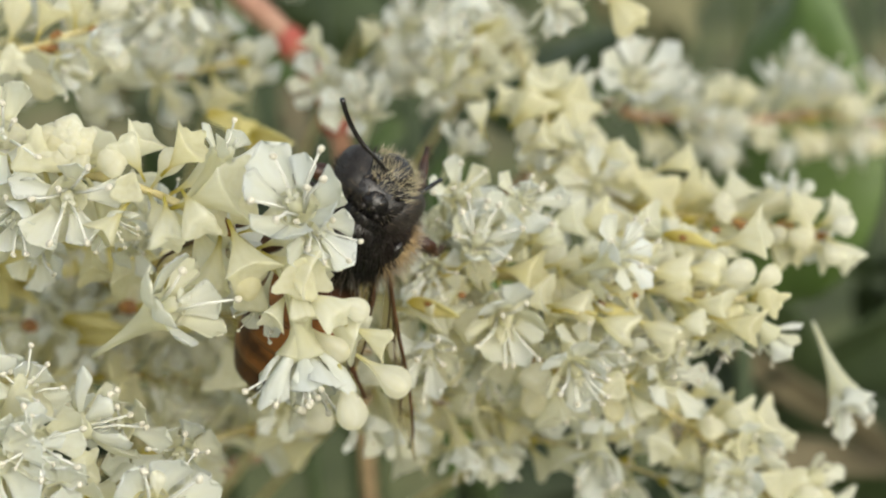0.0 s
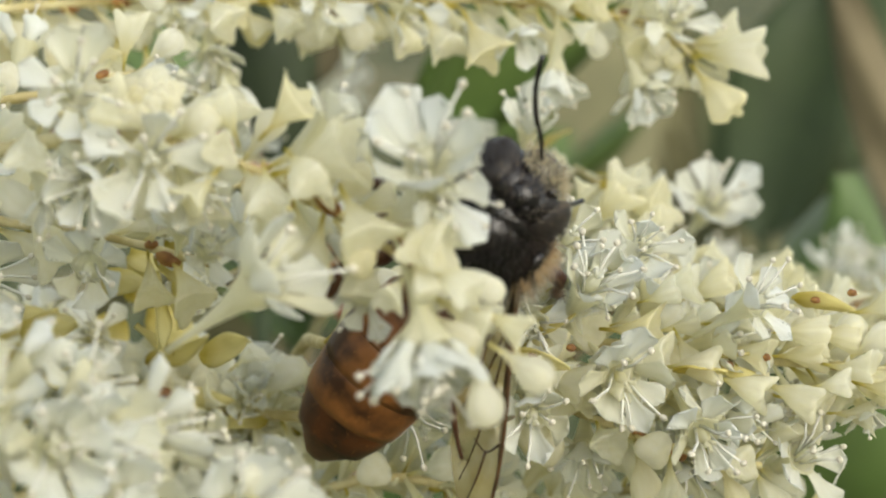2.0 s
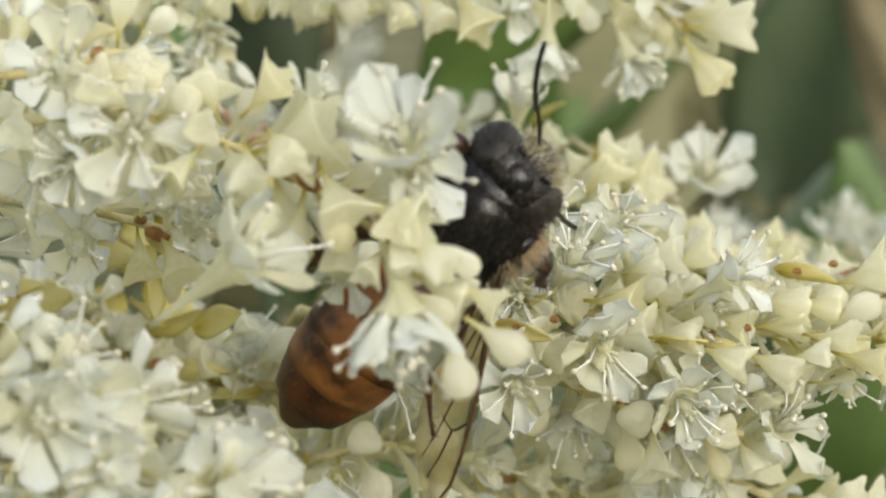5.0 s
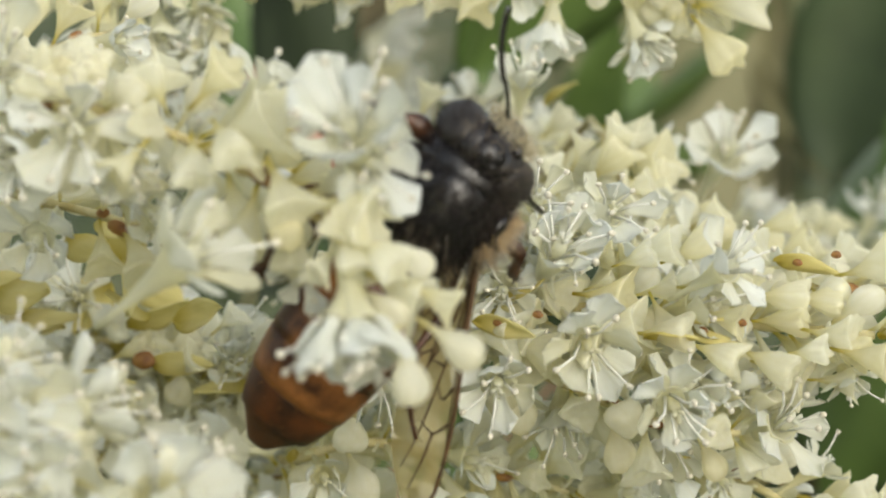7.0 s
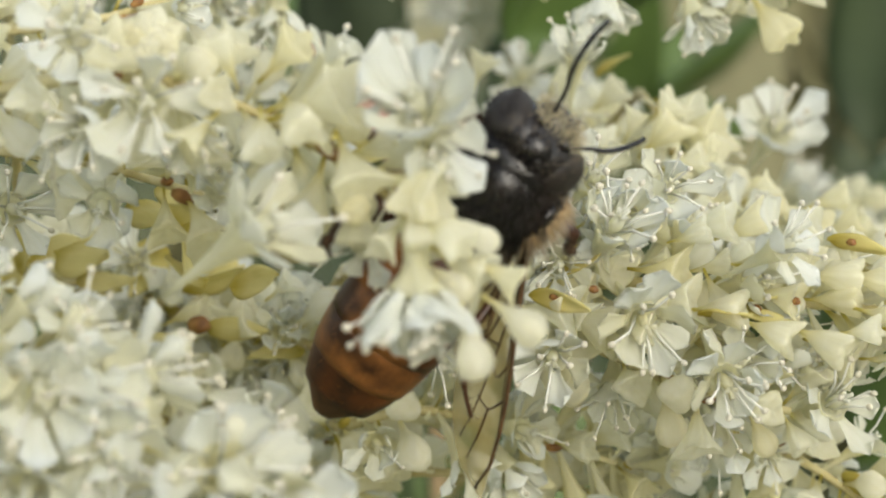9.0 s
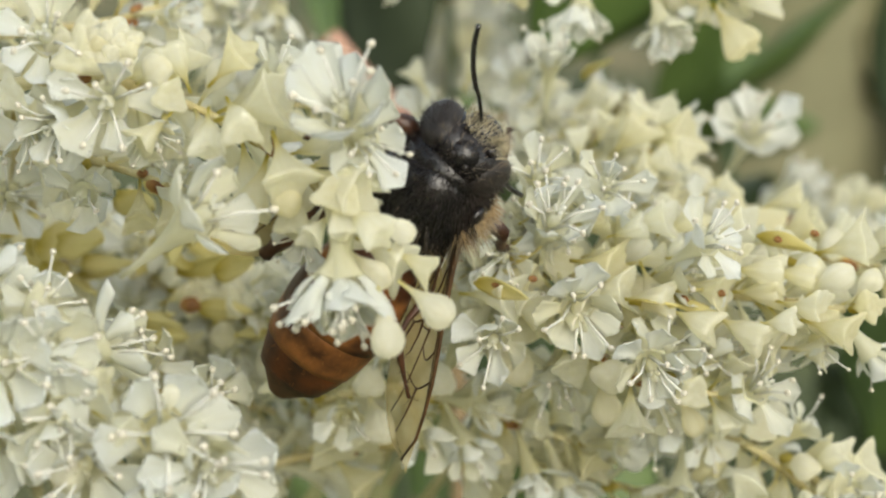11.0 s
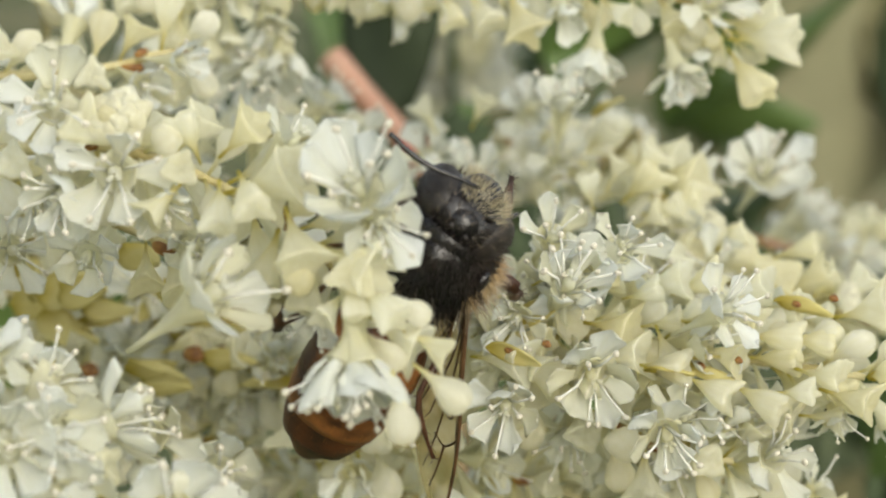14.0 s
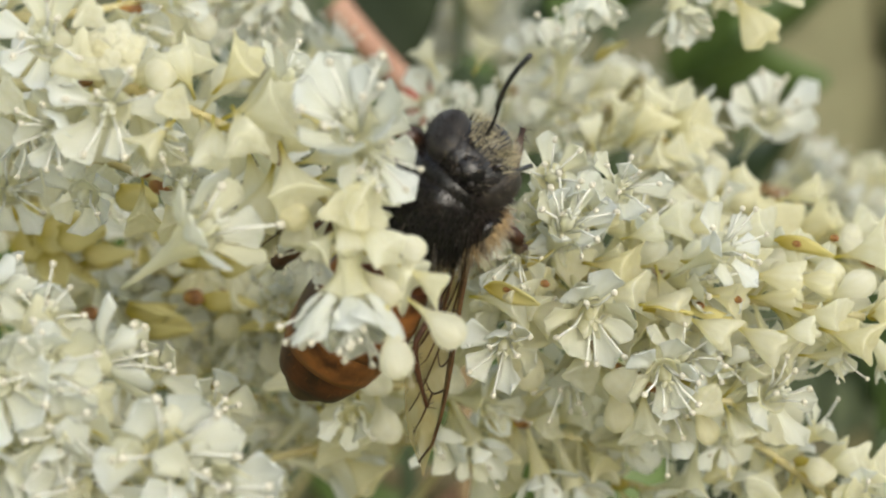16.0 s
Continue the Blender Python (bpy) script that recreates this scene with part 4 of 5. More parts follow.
bud(spike_main, (9.98, 1.15, -4.29), (0.96, -0.26, -0.10), 0.90, 261, False)
bud(spike_main, (-0.66, 1.04, -4.46), (0.93, -0.29, -0.21), 0.81, 263, False)
bud(spike_main, (6.56, 0.74, -4.78), (0.87, -0.50, -0.05), 0.91, 267, False)
bud(spike_main, (10.28, 0.19, -5.30), (0.86, -0.51, -0.02), 0.96, 269, False)
bud(spike_main, (-1.93, 0.34, -5.39), (0.88, -0.46, 0.08), 1.07, 270, False)
bud(spike_main, (-0.49, 0.37, -5.34), (0.86, -0.45, -0.24), 1.11, 271, False)
bud(spike_main, (1.25, -0.16, -5.50), (0.84, -0.53, -0.14), 1.03, 272, False)
bud(spike_main, (2.68, 0.91, -5.41), (0.89, -0.44, 0.15), 1.03, 273, False)
bud(spike_main, (4.35, -0.00, -5.37), (0.88, -0.46, 0.08), 1.02, 274, False)
bud(spike_main, (6.18, -0.75, -5.52), (0.85, -0.44, -0.27), 0.91, 275, False)
bud(spike_main, (7.92, -0.52, -5.77), (0.85, -0.49, -0.20), 1.04, 276, False)
bud(spike_main, (9.52, -1.19, -5.86), (0.94, -0.32, 0.14), 0.69, 277, False)
bud(spike_main, (11.20, -0.76, -5.80), (0.83, -0.54, -0.13), 1.02, 278, False)
bud(spike_main, (-1.42, 2.00, -6.54), (0.95, -0.30, 0.04), 0.76, 279, False)
bud(spike_main, (0.58, 1.34, -6.20), (0.97, -0.25, 0.03), 0.95, 280, False)
bud(spike_main, (2.66, 1.92, -6.95), (0.89, -0.30, -0.35), 0.92, 281, False)
bud(spike_main, (4.13, 1.83, -6.77), (0.89, -0.45, -0.11), 0.92, 282, False)
bud(spike_main, (5.45, 1.34, -6.87), (0.91, -0.38, -0.16), 0.84, 283, False)
bud(spike_main, (6.85, 1.17, -7.12), (0.82, -0.55, -0.17), 0.89, 284, False)
bud(spike_main, (8.70, 1.16, -7.13), (0.89, -0.39, -0.25), 0.98, 285, False)
bud(spike_main, (10.63, 0.41, -7.24), (0.95, -0.32, -0.01), 0.79, 286, False)
bloom(spike_front, (-9.98, -9.84, -6.77), (0.04, -0.96, 0.27), 1.20, 60, 287)
bloom(spike_front, (-12.09, -10.45, -5.27), (0.04, -0.89, 0.45), 1.20, 60, 288)
spike_low_edge = flower_spike("white flower spike with open blossoms and stamens", [(11.99, 6.23, -14.04), (14.52, 5.49, -15.52), (16.27, 4.77, -17.25), (16.98, 4.02, -19.52)], 41, each=3, share=0.35, size=1.1)
bloom(spike_low_edge, (14.07, 4.54, -14.46), (0.07, -1.00, -0.06), 1.20, 50, 289)
bloom(spike_near, (-4.75, -13.00, -1.85), (0.30, -0.48, -0.82), 1.25, 44, 290)
bloom(spike_near, (-5.35, -12.95, -1.85), (-0.32, -0.48, -0.81), 1.20, 44, 318)
bloom(spike_far_left, (-9.60, 29.23, -2.86), (0.11, -0.63, 0.77), 1.35, 48, 291)
bloom(spike_far_left, (-5.55, 26.08, -2.89), (-0.10, -0.86, 0.50), 1.25, 60, 292)
bloom(spike_rear, (-3.00, 21.82, -2.93), (0.12, -0.51, 0.85), 1.30, 52, 293)
bloom(spike_rear, (-0.73, 32.44, -1.40), (-0.01, -0.91, 0.42), 1.35, 66, 294)
bloom(spike_rear, (1.01, 22.88, -2.00), (0.30, -0.82, 0.49), 1.20, 55, 295)
bloom(spike_rear, (1.17, 16.10, 1.85), (0.08, -0.50, 0.86), 1.15, 46, 296)
bud(spike_rear, (-0.04, 24.42, -1.67), (0.61, -0.14, 0.78), 0.92, 297, False)
bud(spike_rear, (0.75, 23.86, -3.28), (0.87, -0.28, 0.41), 1.01, 298, False)
bud(spike_rear, (2.17, 24.06, -1.93), (0.72, -0.19, 0.66), 0.92, 299, False)
bud(spike_rear, (2.95, 23.35, -4.07), (0.90, -0.31, 0.31), 0.97, 300, False)
bud(spike_rear, (-5.08, 25.13, -1.42), (-0.51, 0.01, 0.86), 0.86, 301, False)
bud(spike_rear, (-3.39, 25.00, -1.15), (0.39, -0.08, 0.92), 0.90, 302, False)
bract(spike_rear, (2.62, 25.73, -0.47), (0.55, -0.45, 0.71), 2.2, 0.9, 303)
bract(spike_far_left, (-8.44, 13.68, -1.74), (0.68, -0.73, 0.02), 2.6, 1.4, 304)
bract(spike_left, (-15.18, 5.36, -1.79), (0.70, -0.67, -0.27), 2.8, 1.6, 305)
bract(spike_left, (-13.84, 6.17, -2.93), (0.22, -0.68, -0.70), 2.6, 1.5, 306)
bract(spike_left, (-19.74, 10.79, -7.73), (0.86, -0.49, 0.17), 2.8, 1.4, 307)
bract(spike_left, (-17.74, 11.25, -9.79), (0.86, -0.49, 0.17), 2.8, 1.3, 308)
bract(spike_left, (-19.77, 7.61, -5.10), (0.87, -0.49, -0.04), 3, 1.9, 309)
bract(spike_left, (-16.90, 9.65, -10.44), (0.92, -0.33, 0.20), 2.8, 1.3, 310)
bract(spike_main, (-0.35, 1.47, -4.17), (0.89, -0.34, 0.31), 2.2, 1.1, 311)
bract(spike_main, (4.64, -0.78, -5.24), (0.93, -0.35, 0.11), 2, 0.9, 312)
bloom(spike_main, (1.67, -0.34, -2.28), (0.30, -0.68, 0.67), 1.35, 54, 313)
bloom(spike_main, (2.67, -1.36, -5.39), (0.23, -0.96, -0.18), 1.30, 52, 314)
bloom(spike_main, (5.50, -2.27, -7.29), (0.17, -0.94, -0.30), 1.25, 48, 315)
bloom(spike_main, (7.50, -1.22, -2.75), (0.56, -0.65, 0.51), 1.10, 50, 316)
bloom(spike_main, (-0.48, -1.34, -6.73), (-0.04, -1.00, -0.07), 1.20, 55, 317)


# ---- bee ----
def hairs(bm, rng, count, shell, length, thin, keep=None, comb=None):
    """Short tapering hairs on an ellipsoid (centre, half axes), swept along comb."""
    centre, size = shell
    made = 0
    while made < count:
        d = Vector((rng.gauss(0, 1), rng.gauss(0, 1), rng.gauss(0, 1))).normalized()
        if keep and not keep(d):
            continue
        made += 1
        root = Vector((d.x * size[0], d.y * size[1], d.z * size[2])) + centre
        way = Vector((d.x / size[0], d.y / size[1], d.z / size[2])).normalized()
        way = (way + (comb or Vector()) + Vector((rng.gauss(0, 0.25), rng.gauss(0, 0.25), rng.gauss(0, 0.25)))).normalized()
        tip = root + way * length * rng.uniform(0.6, 1.25)
        u = way.orthogonal().normalized() * thin
        v = way.cross(u)
        a = [bm.verts.new((root + u * math.cos(x) + v * math.sin(x)) * MM) for x in (0, 2.09, 4.19)]
        t = bm.verts.new(tip * MM)
        for i in range(3):
            bm.faces.new((a[i], a[(i + 1) % 3], t))


def limb(parent, name, joints, radii, material, label=""):
    bm = bmesh.new()
    pts = curve_points([Vector(j) for j in joints], 14)
    rad = [radii[0] + (radii[1] - radii[0]) * i / 13 for i in range(14)]
    for i in range(14):
        rad[i] *= 1 + 0.25 * math.sin(i * 1.45)
    tube(bm, [p * MM for p in pts], [r * MM for r in rad], 7)
    rng = random.Random(len(name))
    for p in pts[3:]:
        hairs(bm, rng, 7, (p, (radii[1], radii[1], radii[1])), 0.3, 0.018)
    return part(name, bm, material, parent, label)


def wing(parent, name, root, turn, length, width):
    """A clear wing along -x from its root with raised veins."""
    m = Matrix.Translation(Vector(root) * MM) @ turn
    outline = []
    n = 22
    for i in range(n + 1):
        u = i / n
        swell = min(1.0, max(0.0, (u - 0.05) / 0.6)) ** 1.2
        tipped = math.sqrt(max(0.0, 1 - max(0.0, (u - 0.72) / 0.28) ** 2))
        outline.append((u, 0.07 * math.sin(math.pi * u) + 0.05 * u, -(0.04 + 0.46 * swell) * tipped))
    bm = bmesh.new()
    rows = []
    for u, lead, trail in outline:
        row = []
        for j in range(6):
            s = j / 5
            row.append(bm.verts.new((-u * length * MM, (lead * length * 0.4 * (1 - s) + trail * width * s * 2) * MM, (0.07 * math.sin(7 * u + 5 * s) * 1.0) * MM)))
        rows.append(row)
    for a, b in zip(rows, rows[1:]):
        for j in range(5):
            bm.faces.new((a[j], a[j + 1], b[j + 1], b[j]))
    film = part(name, bm, FILM, parent, "clear amber wing membrane", m)

    def on(u, s):
        i = min(n, int(u * n))
        _, lead, trail = outline[i]
        return Vector((-u * length, lead * length * 0.4 * (1 - s) + trail * width * s * 2, 0.07 * math.sin(7 * u + 5 * s))) * MM

    veins = (((0.0, 0.0), (0.3, 0.0), (0.6, 0.0), (0.85, 0.02), (0.97, 0.3)), ((0.02, 0.15), (0.3, 0.2), (0.55, 0.1), (0.7, 0.03)), ((0.03, 0.3), (0.25, 0.45), (0.5, 0.45), (0.72, 0.5), (0.85, 0.75)),
             ((0.03, 0.4), (0.25, 0.7), (0.45, 0.8), (0.6, 0.95)), ((0.3, 0.2), (0.32, 0.47)), ((0.5, 0.12), (0.56, 0.3), (0.52, 0.46)), ((0.62, 0.06), (0.68, 0.28), (0.66, 0.5)), ((0.45, 0.46), (0.45, 0.8)), ((0.68, 0.28), (0.8, 0.35), (0.9, 0.55)))
    for k, v in enumerate(veins):
        bm = bmesh.new()
        pts = curve_points([on(*p) for p in v], 9)
        r = (0.05 if k or length < 7 else 0.11) * MM
        tube(bm, pts, [r * (1 - 0.06 * i) for i in range(9)], 5)
        part("vein", bm, VEIN, film)
    return film


def wing_turn(swing):
    """The turn of the folded forewing that shows, opened by some degrees."""
    return Euler((radians(-52), 0, radians(27 + swing))).to_matrix().to_4x4() @ Matrix.Diagonal((1, -1, 1, 1))


def bee():
    ob = tagged(new("bee"), "dark hairy bee with amber-brown abdomen feeding among white flowers", "bee")
    rng = random.Random(5)
    # head
    bm = bmesh.new()
    egg(bm, Vector((2.35, 0, 0)) * MM, (1.05 * MM, 1.8 * MM, 1.5 * MM), None, 24, 16)
    egg(bm, Vector((3.2, 0, -0.35)) * MM, (0.6 * MM, 0.85 * MM, 0.8 * MM), None, 14, 10)
    egg(bm, Vector((2.5, 0, 1.05)) * MM, (0.6 * MM, 0.7 * MM, 0.55 * MM), None, 12, 8)
    head = part("head", bm, CHITIN, ob, "black glossy head", Matrix.Translation((1.95 * MM, 0, 0)) @ Matrix.Rotation(radians(-13), 4, "Z") @ Matrix.Translation((-2.0 * MM, 0, 0)))
    for side in (1, -1):
        bm = bmesh.new()
        egg(bm, Vector((2.4, side * 1.22, 0.15)) * MM, (0.85 * MM, 0.62 * MM, 1.2 * MM), Euler((side * 0.35, 0, side * -0.3)).to_matrix(), 18, 12)
        part("eye", bm, EYE, head, "dark compound eye")
        bm = bmesh.new()
        egg(bm, Vector((3.25, side * 0.55, 0.75)) * MM, (0.2 * MM, 0.22 * MM, 0.2 * MM), None, 10, 8)
        part("antenna_socket", bm, CHITIN, head)
    for k in range(3):
        bm = bmesh.new()
        egg(bm, Vector((2.45 + 0.2 * (k == 1), (k - 1) * 0.32, 1.6)) * MM, (0.12 * MM, 0.12 * MM, 0.1 * MM), None, 8, 6)
        part("ocellus", bm, EYE, head)
    bm = bmesh.new()
    hairs(bm, rng, 420, (Vector((2.45, 0, 0.0)), (1.15, 1.65, 1.5)), 0.5, 0.014, lambda d: d.x > 0.66 and abs(d.y) < 0.6)
    part("face_hair", bm, FUR_PALE, head, "pale tan face hair")
    bm = bmesh.new()
    hairs(bm, rng, 1300, (Vector((2.3, 0, 0.0)), (1.1, 1.8, 1.52)), 0.42, 0.017, lambda d: d.x < 0.6, Vector((0.4, 0, 0)))
    part("crown_hair", bm, FUR_DARK, head, "dark brown hair on the crown")
    bm = bmesh.new()
    hairs(bm, rng, 110, (Vector((2.4, 0, 0.0)), (1.1, 1.6, 1.52)), 0.55, 0.018, lambda d: d.z > 0.0 and abs(d.y) < 0.8, Vector((0.9, 0, 0.2)))
    part("crown_fringe", bm, FUR_GREY, head, "grey-brown strands on the crown")
    # thorax
    bm = bmesh.new()
    egg(bm, Vector((0, 0, 0)), (2.1 * MM, 2.0 * MM, 1.85 * MM), None, 28, 18)
    egg(bm, Vector((1.25, 0, 0.0)) * MM, (1.1 * MM, 1.75 * MM, 1.55 * MM), None, 20, 14)
    thorax = part("thorax", bm, CHITIN, ob, "black thorax", Matrix.Translation((0.2 * MM, 0, 0)))
    bm = bmesh.new()
    egg(bm, Vector((0.15, 0, 0.4)) * MM, (1.75 * MM, 1.62 * MM, 1.5 * MM), None, 24, 16)
    for v in bm.verts:
        v.co *= 1 + 0.07 * noise.noise(v.co * 900)
    part("scutum", bm, CHITIN, thorax, "glossy black back plate")
    bm = bmesh.new()
    egg(bm, Vector((-1.4, 0, 0.75)) * MM, (0.55 * MM, 1.15 * MM, 0.75 * MM), None, 16, 10)
    part("scutellum", bm, CHITIN, thorax)
    for side in (1, -1):
        bm = bmesh.new()
        egg(bm, Vector((0.55, side * 1.75, 0.75)) * MM, (0.5 * MM, 0.28 * MM, 0.4 * MM), None, 12, 8)
        part("tegula", bm, CHITIN, thorax)
    bm = bmesh.new()
    hairs(bm, rng, 2300, (Vector((0, 0, 0)), (2.1, 2.0, 1.85)), 0.55, 0.022, lambda d: d.z < 0.6 or d.x < -0.3, Vector((-0.6, 0, 0)))
    hairs(bm, rng, 700, (Vector((0, 0, 0.1)), (2.0, 1.9, 1.85)), 0.6, 0.022, lambda d: d.z > 0.4, Vector((-0.9, 0, -0.1)))
    part("thorax_hair", bm, FUR_DARK, thorax, "short dark brown hair")
    bm = bmesh.new()
    hairs(bm, rng, 130, (Vector((-0.1, 0, 0.1)), (2.1, 2.02, 1.87)), 0.8, 0.024, lambda d: d.x < -0.1 and d.y < 0.5, Vector((-1.0, -0.3, 0.2)))
    part("long_hair", bm, FUR_GREY, thorax, "longer grey-brown strands")
    bm = bmesh.new()
    hairs(bm, rng, 260, (Vector((1.3, 0, 0.1)), (0.9, 1.8, 1.6)), 0.45, 0.02, lambda d: d.z > -0.2, Vector((0.3, 0, 0.2)))
    part("collar_hair", bm, FUR_DARK, thorax, "dark hair collar")
    bm = bmesh.new()
    for k in range(16):
        a, b = rng.uniform(-1.0, 0.5), rng.uniform(-0.6, 0.8)
        foot = Vector((2.0 * math.sin(a) * 0.9, -1.9 * math.cos(a) * math.cos(b), 1.8 * math.sin(b)))
        hairs(bm, rng, 14, (foot, (0.12, 0.12, 0.12)), 1.15, 0.022, lambda d: d.y < 0.2, Vector((-0.9, -1.0, 0.3)))
    part("side_hair", bm, FUR_TAN, thorax, "tan tufts along the sides")
    bm = bmesh.new()
    hairs(bm, rng, 260, (Vector((0.6, -0.3, 0.0)), (1.9, 1.85, 1.6)), 0.6, 0.024, lambda d: d.y < -0.75 and d.z < 0.45 and d.x < 0.3, Vector((-0.2, -0.2, 0)))
    part("wing_root_hair", bm, FUR_TAN, thorax, "tan hair at the wing root")
    # abdomen, segment by segment
    joints = (-1.6, -2.9, -4.5, -6.05, -7.6, -8.95, -10.05)
    radius = (0.75, 1.6, 2.02, 2.05, 1.82, 1.35, 0.4)
    sag = (0.0, -0.1, -0.2, -0.3, -0.42, -0.6, -0.85)
    for k in range(6):
        bm = bmesh.new()
        rings = []
        for i in range(6):
            f = i / 5
            x = joints[k] + (joints[k + 1] - joints[k]) * f * 1.1
            r = (radius[k] + (radius[k + 1] - radius[k]) * f) * (1.0 + 0.025 * math.sin(math.pi * f)) + 0.012 * (f if k < 5 else 0)
            z = sag[k] + (sag[k + 1] - sag[k]) * f
            rings.append([Vector((x, r * math.cos(a), z + 0.86 * r * math.sin(a))) * MM for a in [2 * math.pi * j / 24 for j in range(24)]])
        loft(bm, rings)
        part("abdomen_segment", bm, AMBER if k in (1, 2, 3) else BROWN, ob, "amber-brown segment" if k in (1, 2, 3) else "dark brown segment")
    bm = bmesh.new()
    hairs(bm, rng, 420, (Vector((-5.5, 0, -0.3)), (3.9, 2.04, 1.75)), 0.22, 0.009, lambda d: d.z > -0.4, Vector((-1.2, 0, 0)))
    part("abdomen_hair", bm, FUR_RUST, ob, "fine rusty hair")
    # wings
    near = wing(ob, "forewing", (0.15, -1.6, 0.5), wing_turn(0), 9.9, 2.8)
    wing(ob, "hindwing", (-0.4, -1.5, 0.3), Euler((radians(-55), 0, radians(16))).to_matrix().to_4x4() @ Matrix.Diagonal((1, -1, 1, 1)), 5.6, 1.6)
    wing(ob, "forewing", (0.9, 1.75, 0.5), Euler((radians(30), 0, radians(-32))).to_matrix().to_4x4(), 8.6, 2.7)
    # legs: left and right, front to hind
    limb(ob, "leg", ((1.3, 1.0, -0.5), (1.7, 2.0, 0.0), (1.7, 2.7, 0.3), (1.5, 3.6, 0.5), (1.45, 3.9, 0.5)), (0.5, 0.11), LEG, "dark brown front leg")
    limb(ob, "leg", ((1.3, -1.0, -0.9), (1.9, -1.5, -2.0), (2.4, -1.2, -2.8), (2.8, -1.0, -3.4)), (0.32, 0.12), LEG, "dark brown front leg")
    limb(ob, "leg", ((0.1, 1.2, -1.1), (0.2, 3.0, -0.6), (-0.8, 4.0, -0.6), (-1.3, 4.9, -0.9)), (0.36, 0.13), LEG, "dark brown middle leg")
    limb(ob, "leg", ((0.1, -1.2, -1.1), (0.2, -2.9, -1.3), (-0.6, -3.3, -2.2), (-0.9, -3.6, -3.2)), (0.34, 0.13), LEG, "dark brown middle leg")
    limb(ob, "leg", ((-1.0, 1.0, -1.1), (-2.6, 2.7, 0.1), (-4.5, 3.2, 0.3), (-5.5, 3.4, 0.0)), (0.55, 0.3), LEG, "dark brown hind leg")
    limb(ob, "leg", ((-1.0, -1.0, -1.1), (-2.6, -2.1, -0.2), (-4.4, -2.2, 0.9), (-5.9, -3.4, 0.8), (-6.3, -3.9, 0.9)), (0.2, 0.08), LEG, "dark brown hind leg")
    return ob, near


def antenna(ob, side):
    """An elbowed feeler along x from its socket, a part of the bee that turns by itself."""
    bm = bmesh.new()
    pts = [Vector(p) * MM for p in ((0, 0, 0), (0.5, side * 0.02, 0.1), (1.05, side * 0.1, 0.15), (1.3, side * 0.2, 0.12), (2.0, side * 0.3, 0.08), (2.8, side * 0.28, 0.0), (3.5, side * 0.15, -0.05))]
    path = curve_points(pts, 20)
    tube(bm, path, [(0.075 if i < 7 else 0.092 + 0.01 * (i % 2)) * MM for i in range(20)], 7)
    return part("antenna", bm, CHITIN, ob, "black elbowed antenna")


BEE, FOREWING = bee()
UPPER, LOWER = antenna(BEE, 1), antenna(BEE, -1)


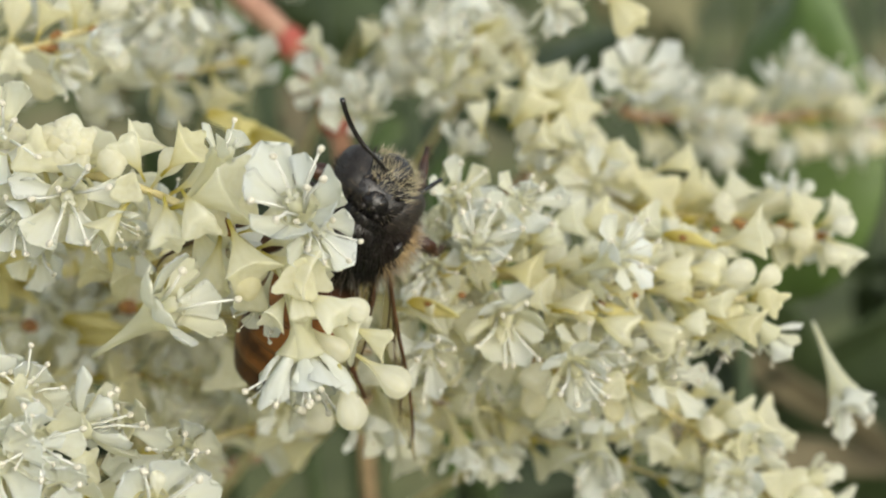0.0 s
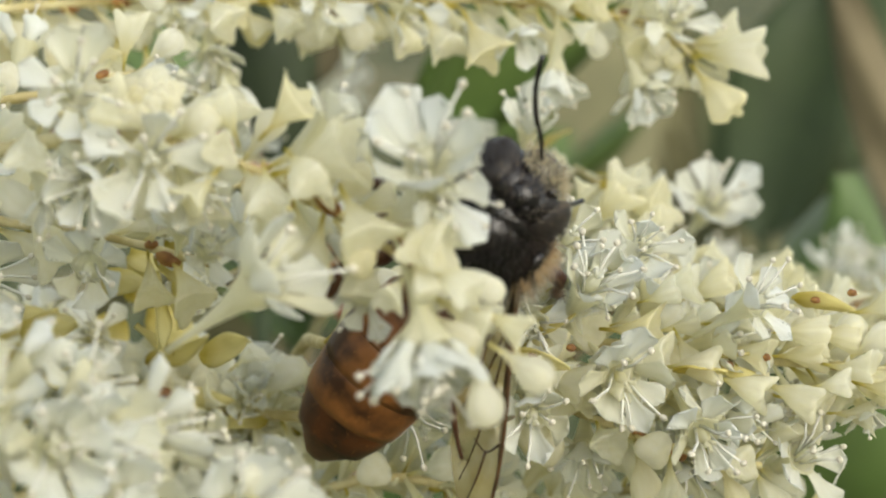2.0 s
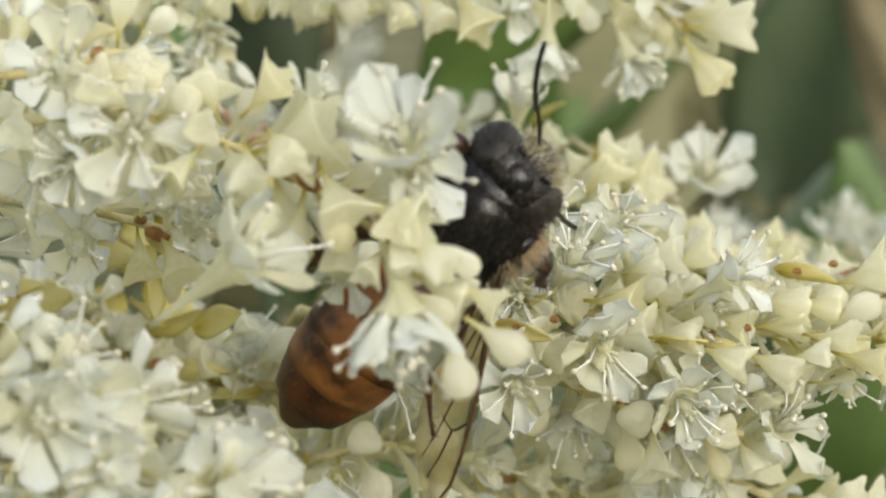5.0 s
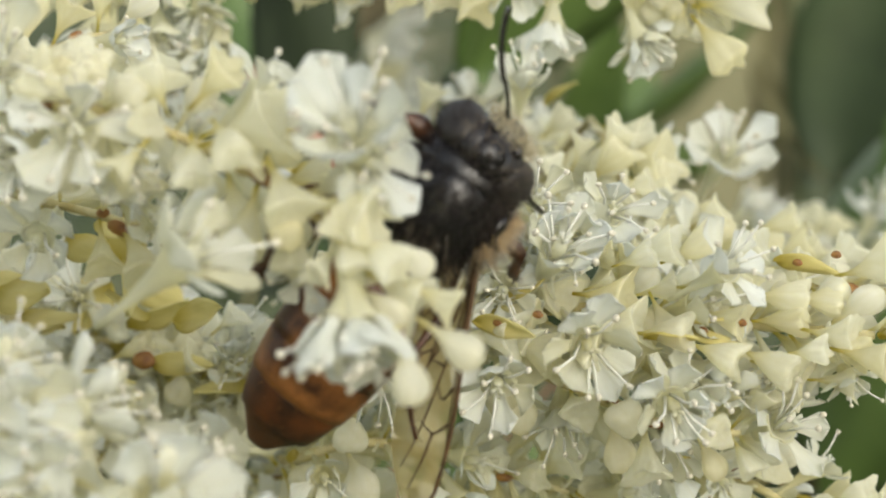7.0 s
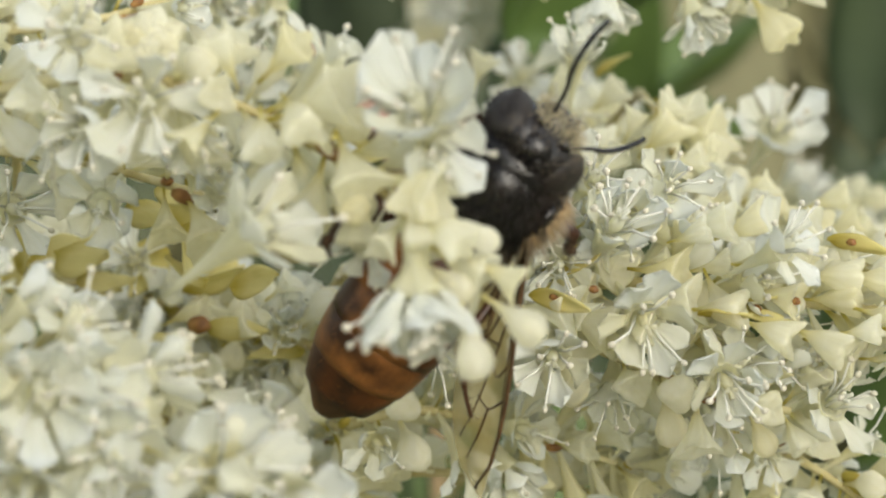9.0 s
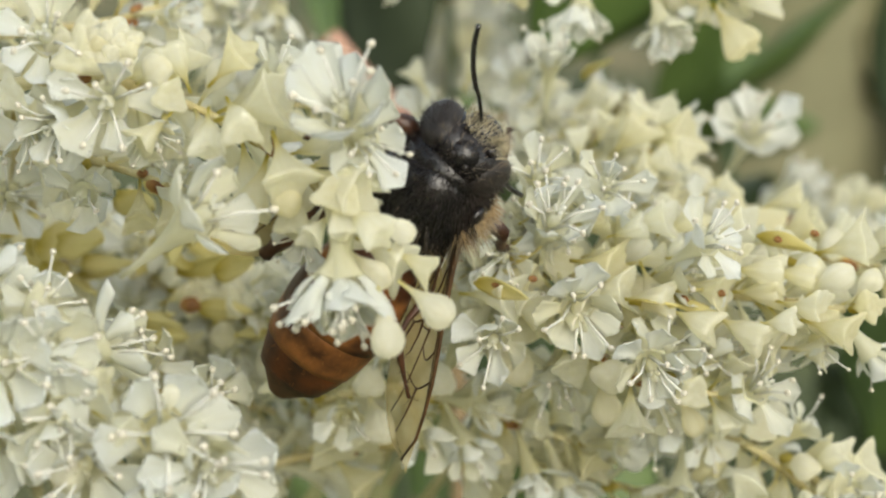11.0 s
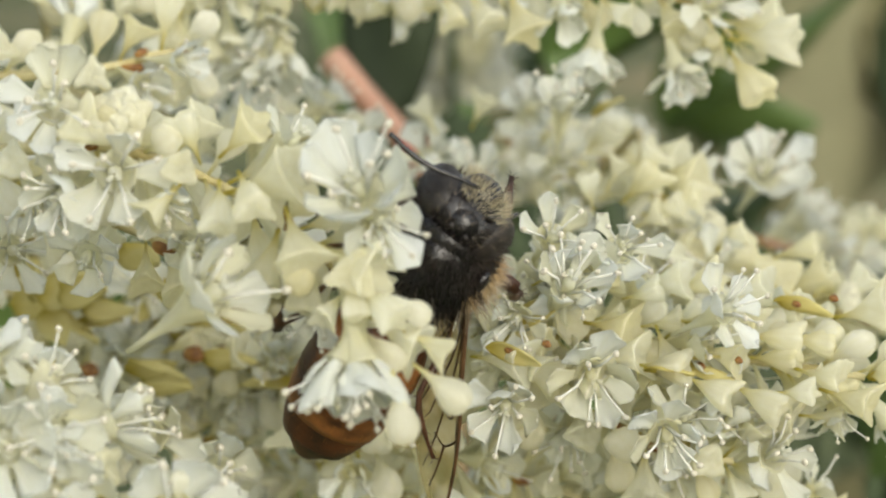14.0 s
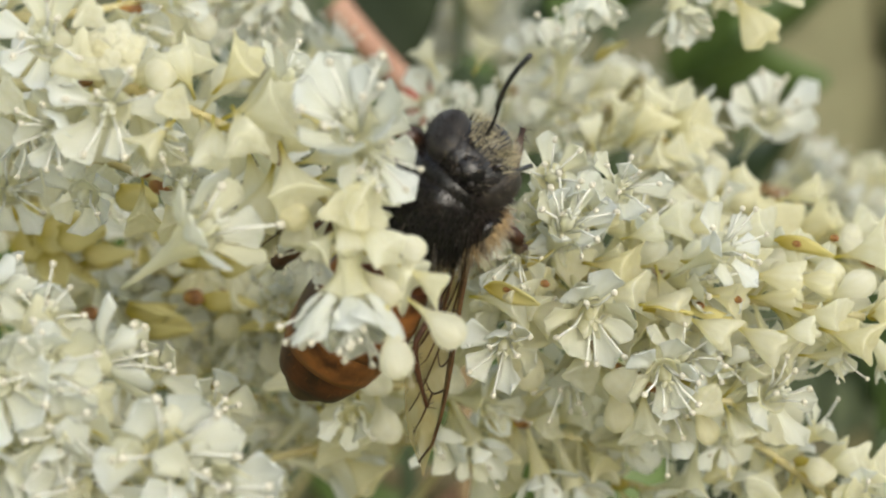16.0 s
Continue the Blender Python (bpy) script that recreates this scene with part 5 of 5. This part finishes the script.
def motions():
    # bee: seconds, middle of the thorax (mm), a point ahead of it, the way its back faces
    body = [
        (0.0, (-3.30, -5.41, 0.23), (0.460, -0.330, 0.830), (0.140, -0.890, 0.430)),
        (0.5, (-2.75, -5.58, -0.05), (0.500, -0.330, 0.800), (0.140, -0.900, 0.410)),
        (1.0, (-3.15, -5.56, 0.17), (0.470, -0.310, 0.830), (0.140, -0.930, 0.340)),
        (1.5, (-2.60, -5.81, 0.17), (0.490, -0.260, 0.830), (0.100, -0.960, 0.270)),
        (2.0, (-2.81, -5.86, 0.20), (0.550, -0.240, 0.800), (0.080, -0.960, 0.250)),
        (2.5, (-2.72, -5.94, 0.15), (0.620, -0.240, 0.750), (0.080, -0.960, 0.280)),
        (3.0, (-2.32, -5.94, 0.23), (0.550, -0.230, 0.800), (0.090, -0.960, 0.270)),
        (3.5, (-2.46, -5.90, 0.33), (0.550, -0.220, 0.810), (0.080, -0.960, 0.270)),
        (4.0, (-3.06, -5.61, 0.12), (0.510, -0.320, 0.800), (0.080, -0.960, 0.270)),
        (4.5, (-2.53, -5.93, 0.02), (0.590, -0.260, 0.760), (0.090, -0.960, 0.270)),
        (7.0, (-2.43, -6.43, 0.33), (0.610, -0.050, 0.790), (0.150, -0.950, 0.280)),
        (7.5, (-2.86, -5.84, -0.19), (0.540, -0.290, 0.790), (0.140, -0.940, 0.310)),
        (8.0, (-2.54, -5.76, -0.50), (0.524, -0.362, 0.767), (0.143, -0.938, 0.310)),
        (8.5, (-2.74, -5.89, -0.21), (0.519, -0.251, 0.817), (0.132, -0.938, 0.320)),
        (9.0, (-2.78, -6.13, -0.10), (0.570, -0.170, 0.800), (0.160, -0.940, 0.310)),
        (11.5, (-2.73, -6.30, -0.28), (0.567, -0.147, 0.814), (0.215, -0.919, 0.326)),
        (12.0, (-3.19, -6.08, -0.16), (0.507, -0.168, 0.842), (0.216, -0.919, 0.326)),
        (12.5, (-2.85, -6.33, -0.23), (0.557, -0.177, 0.824), (0.225, -0.919, 0.336)),
        (13.0, (-2.84, -6.29, -0.59), (0.578, -0.237, 0.804), (0.225, -0.919, 0.326)),
        (13.5, (-2.65, -6.32, -0.32), (0.577, -0.187, 0.809), (0.195, -0.929, 0.326)),
        (14.0, (-3.09, -6.03, -0.11), (0.496, -0.247, 0.851), (0.195, -0.919, 0.336)),
        (14.5, (-2.82, -6.21, -0.11), (0.516, -0.187, 0.842), (0.205, -0.919, 0.346)),
        (15.0, (-2.62, -6.39, -0.25), (0.526, -0.146, 0.843), (0.196, -0.919, 0.346)),
        (15.5, (-2.69, -6.24, -0.20), (0.526, -0.186, 0.843), (0.195, -0.919, 0.356)),
        (16.0, (-2.78, -6.16, -0.39), (0.538, -0.246, 0.823), (0.205, -0.909, 0.356)),
    ]
    rows = []
    for t, place, ahead, back in body:
        x = Vector(ahead).normalized()
        z = Vector(back)
        z = (z - x * z.dot(x)).normalized()
        y = z.cross(x)
        m = Matrix((x, y, z)).transposed().to_4x4()
        m.translation = at(*place)
        rows.append((t, m))
    walk(BEE, rows)
    # antennae: seconds, then the turns of the upper and the lower one and the dip of the lower one, in degrees, in the bee's space
    feelers = [
        (0.0, 50, -113, 68),
        (0.5, 40, -108, 68),
        (1.0, 31, -72, 48),
        (1.5, 40, -110, 68),
        (2.0, 32, -106, 68),
        (2.5, 42, -91, 48),
        (3.0, 38, -66, 48),
        (3.5, 28, -82, 48),
        (4.0, 76, -128, 48),
        (4.5, 35, -118, 48),
        (7.0, 34, -122, 48),
        (7.5, 1, -96, 48),
        (8.0, 11, -128, 48),
        (8.5, 13, -105, 48),
        (9.0, 4, -58, 48),
        (11.5, 41, -132, 48),
        (12.0, 44, -62, 48),
        (12.5, 42, -121, 68),
        (13.0, -1, -128, 48),
        (13.5, 18, -128, 48),
        (14.0, 84, -129, 68),
        (14.5, 80, -63, 48),
        (15.0, 49, -66, 48),
        (15.5, 56, -95, 48),
        (16.0, 4, -121, 68),
    ]
    walk(UPPER, [(t, pose(3.75 * MM, 0.1 * MM, 0.75 * MM, 0, -8, a)) for t, a, b, dip in feelers])
    walk(LOWER, [(t, pose(2.95 * MM, -0.95 * MM, 0.65 * MM, 0, dip, b)) for t, a, b, dip in feelers])
    # forewing: seconds and how far it opens, in degrees
    swings = [(0.0, 6), (0.5, 4), (1.0, 2), (2.0, 1), (3.5, 2), (4.5, 0), (7.0, -1), (9.0, -1), (11.5, -5), (12.5, -6), (14.0, -3), (15.0, -4), (16.0, -5)]
    walk(FOREWING, [(t, Matrix.Translation(Vector((0.15, -1.6, 0.5)) * MM) @ wing_turn(a)) for t, a in swings])


motions()
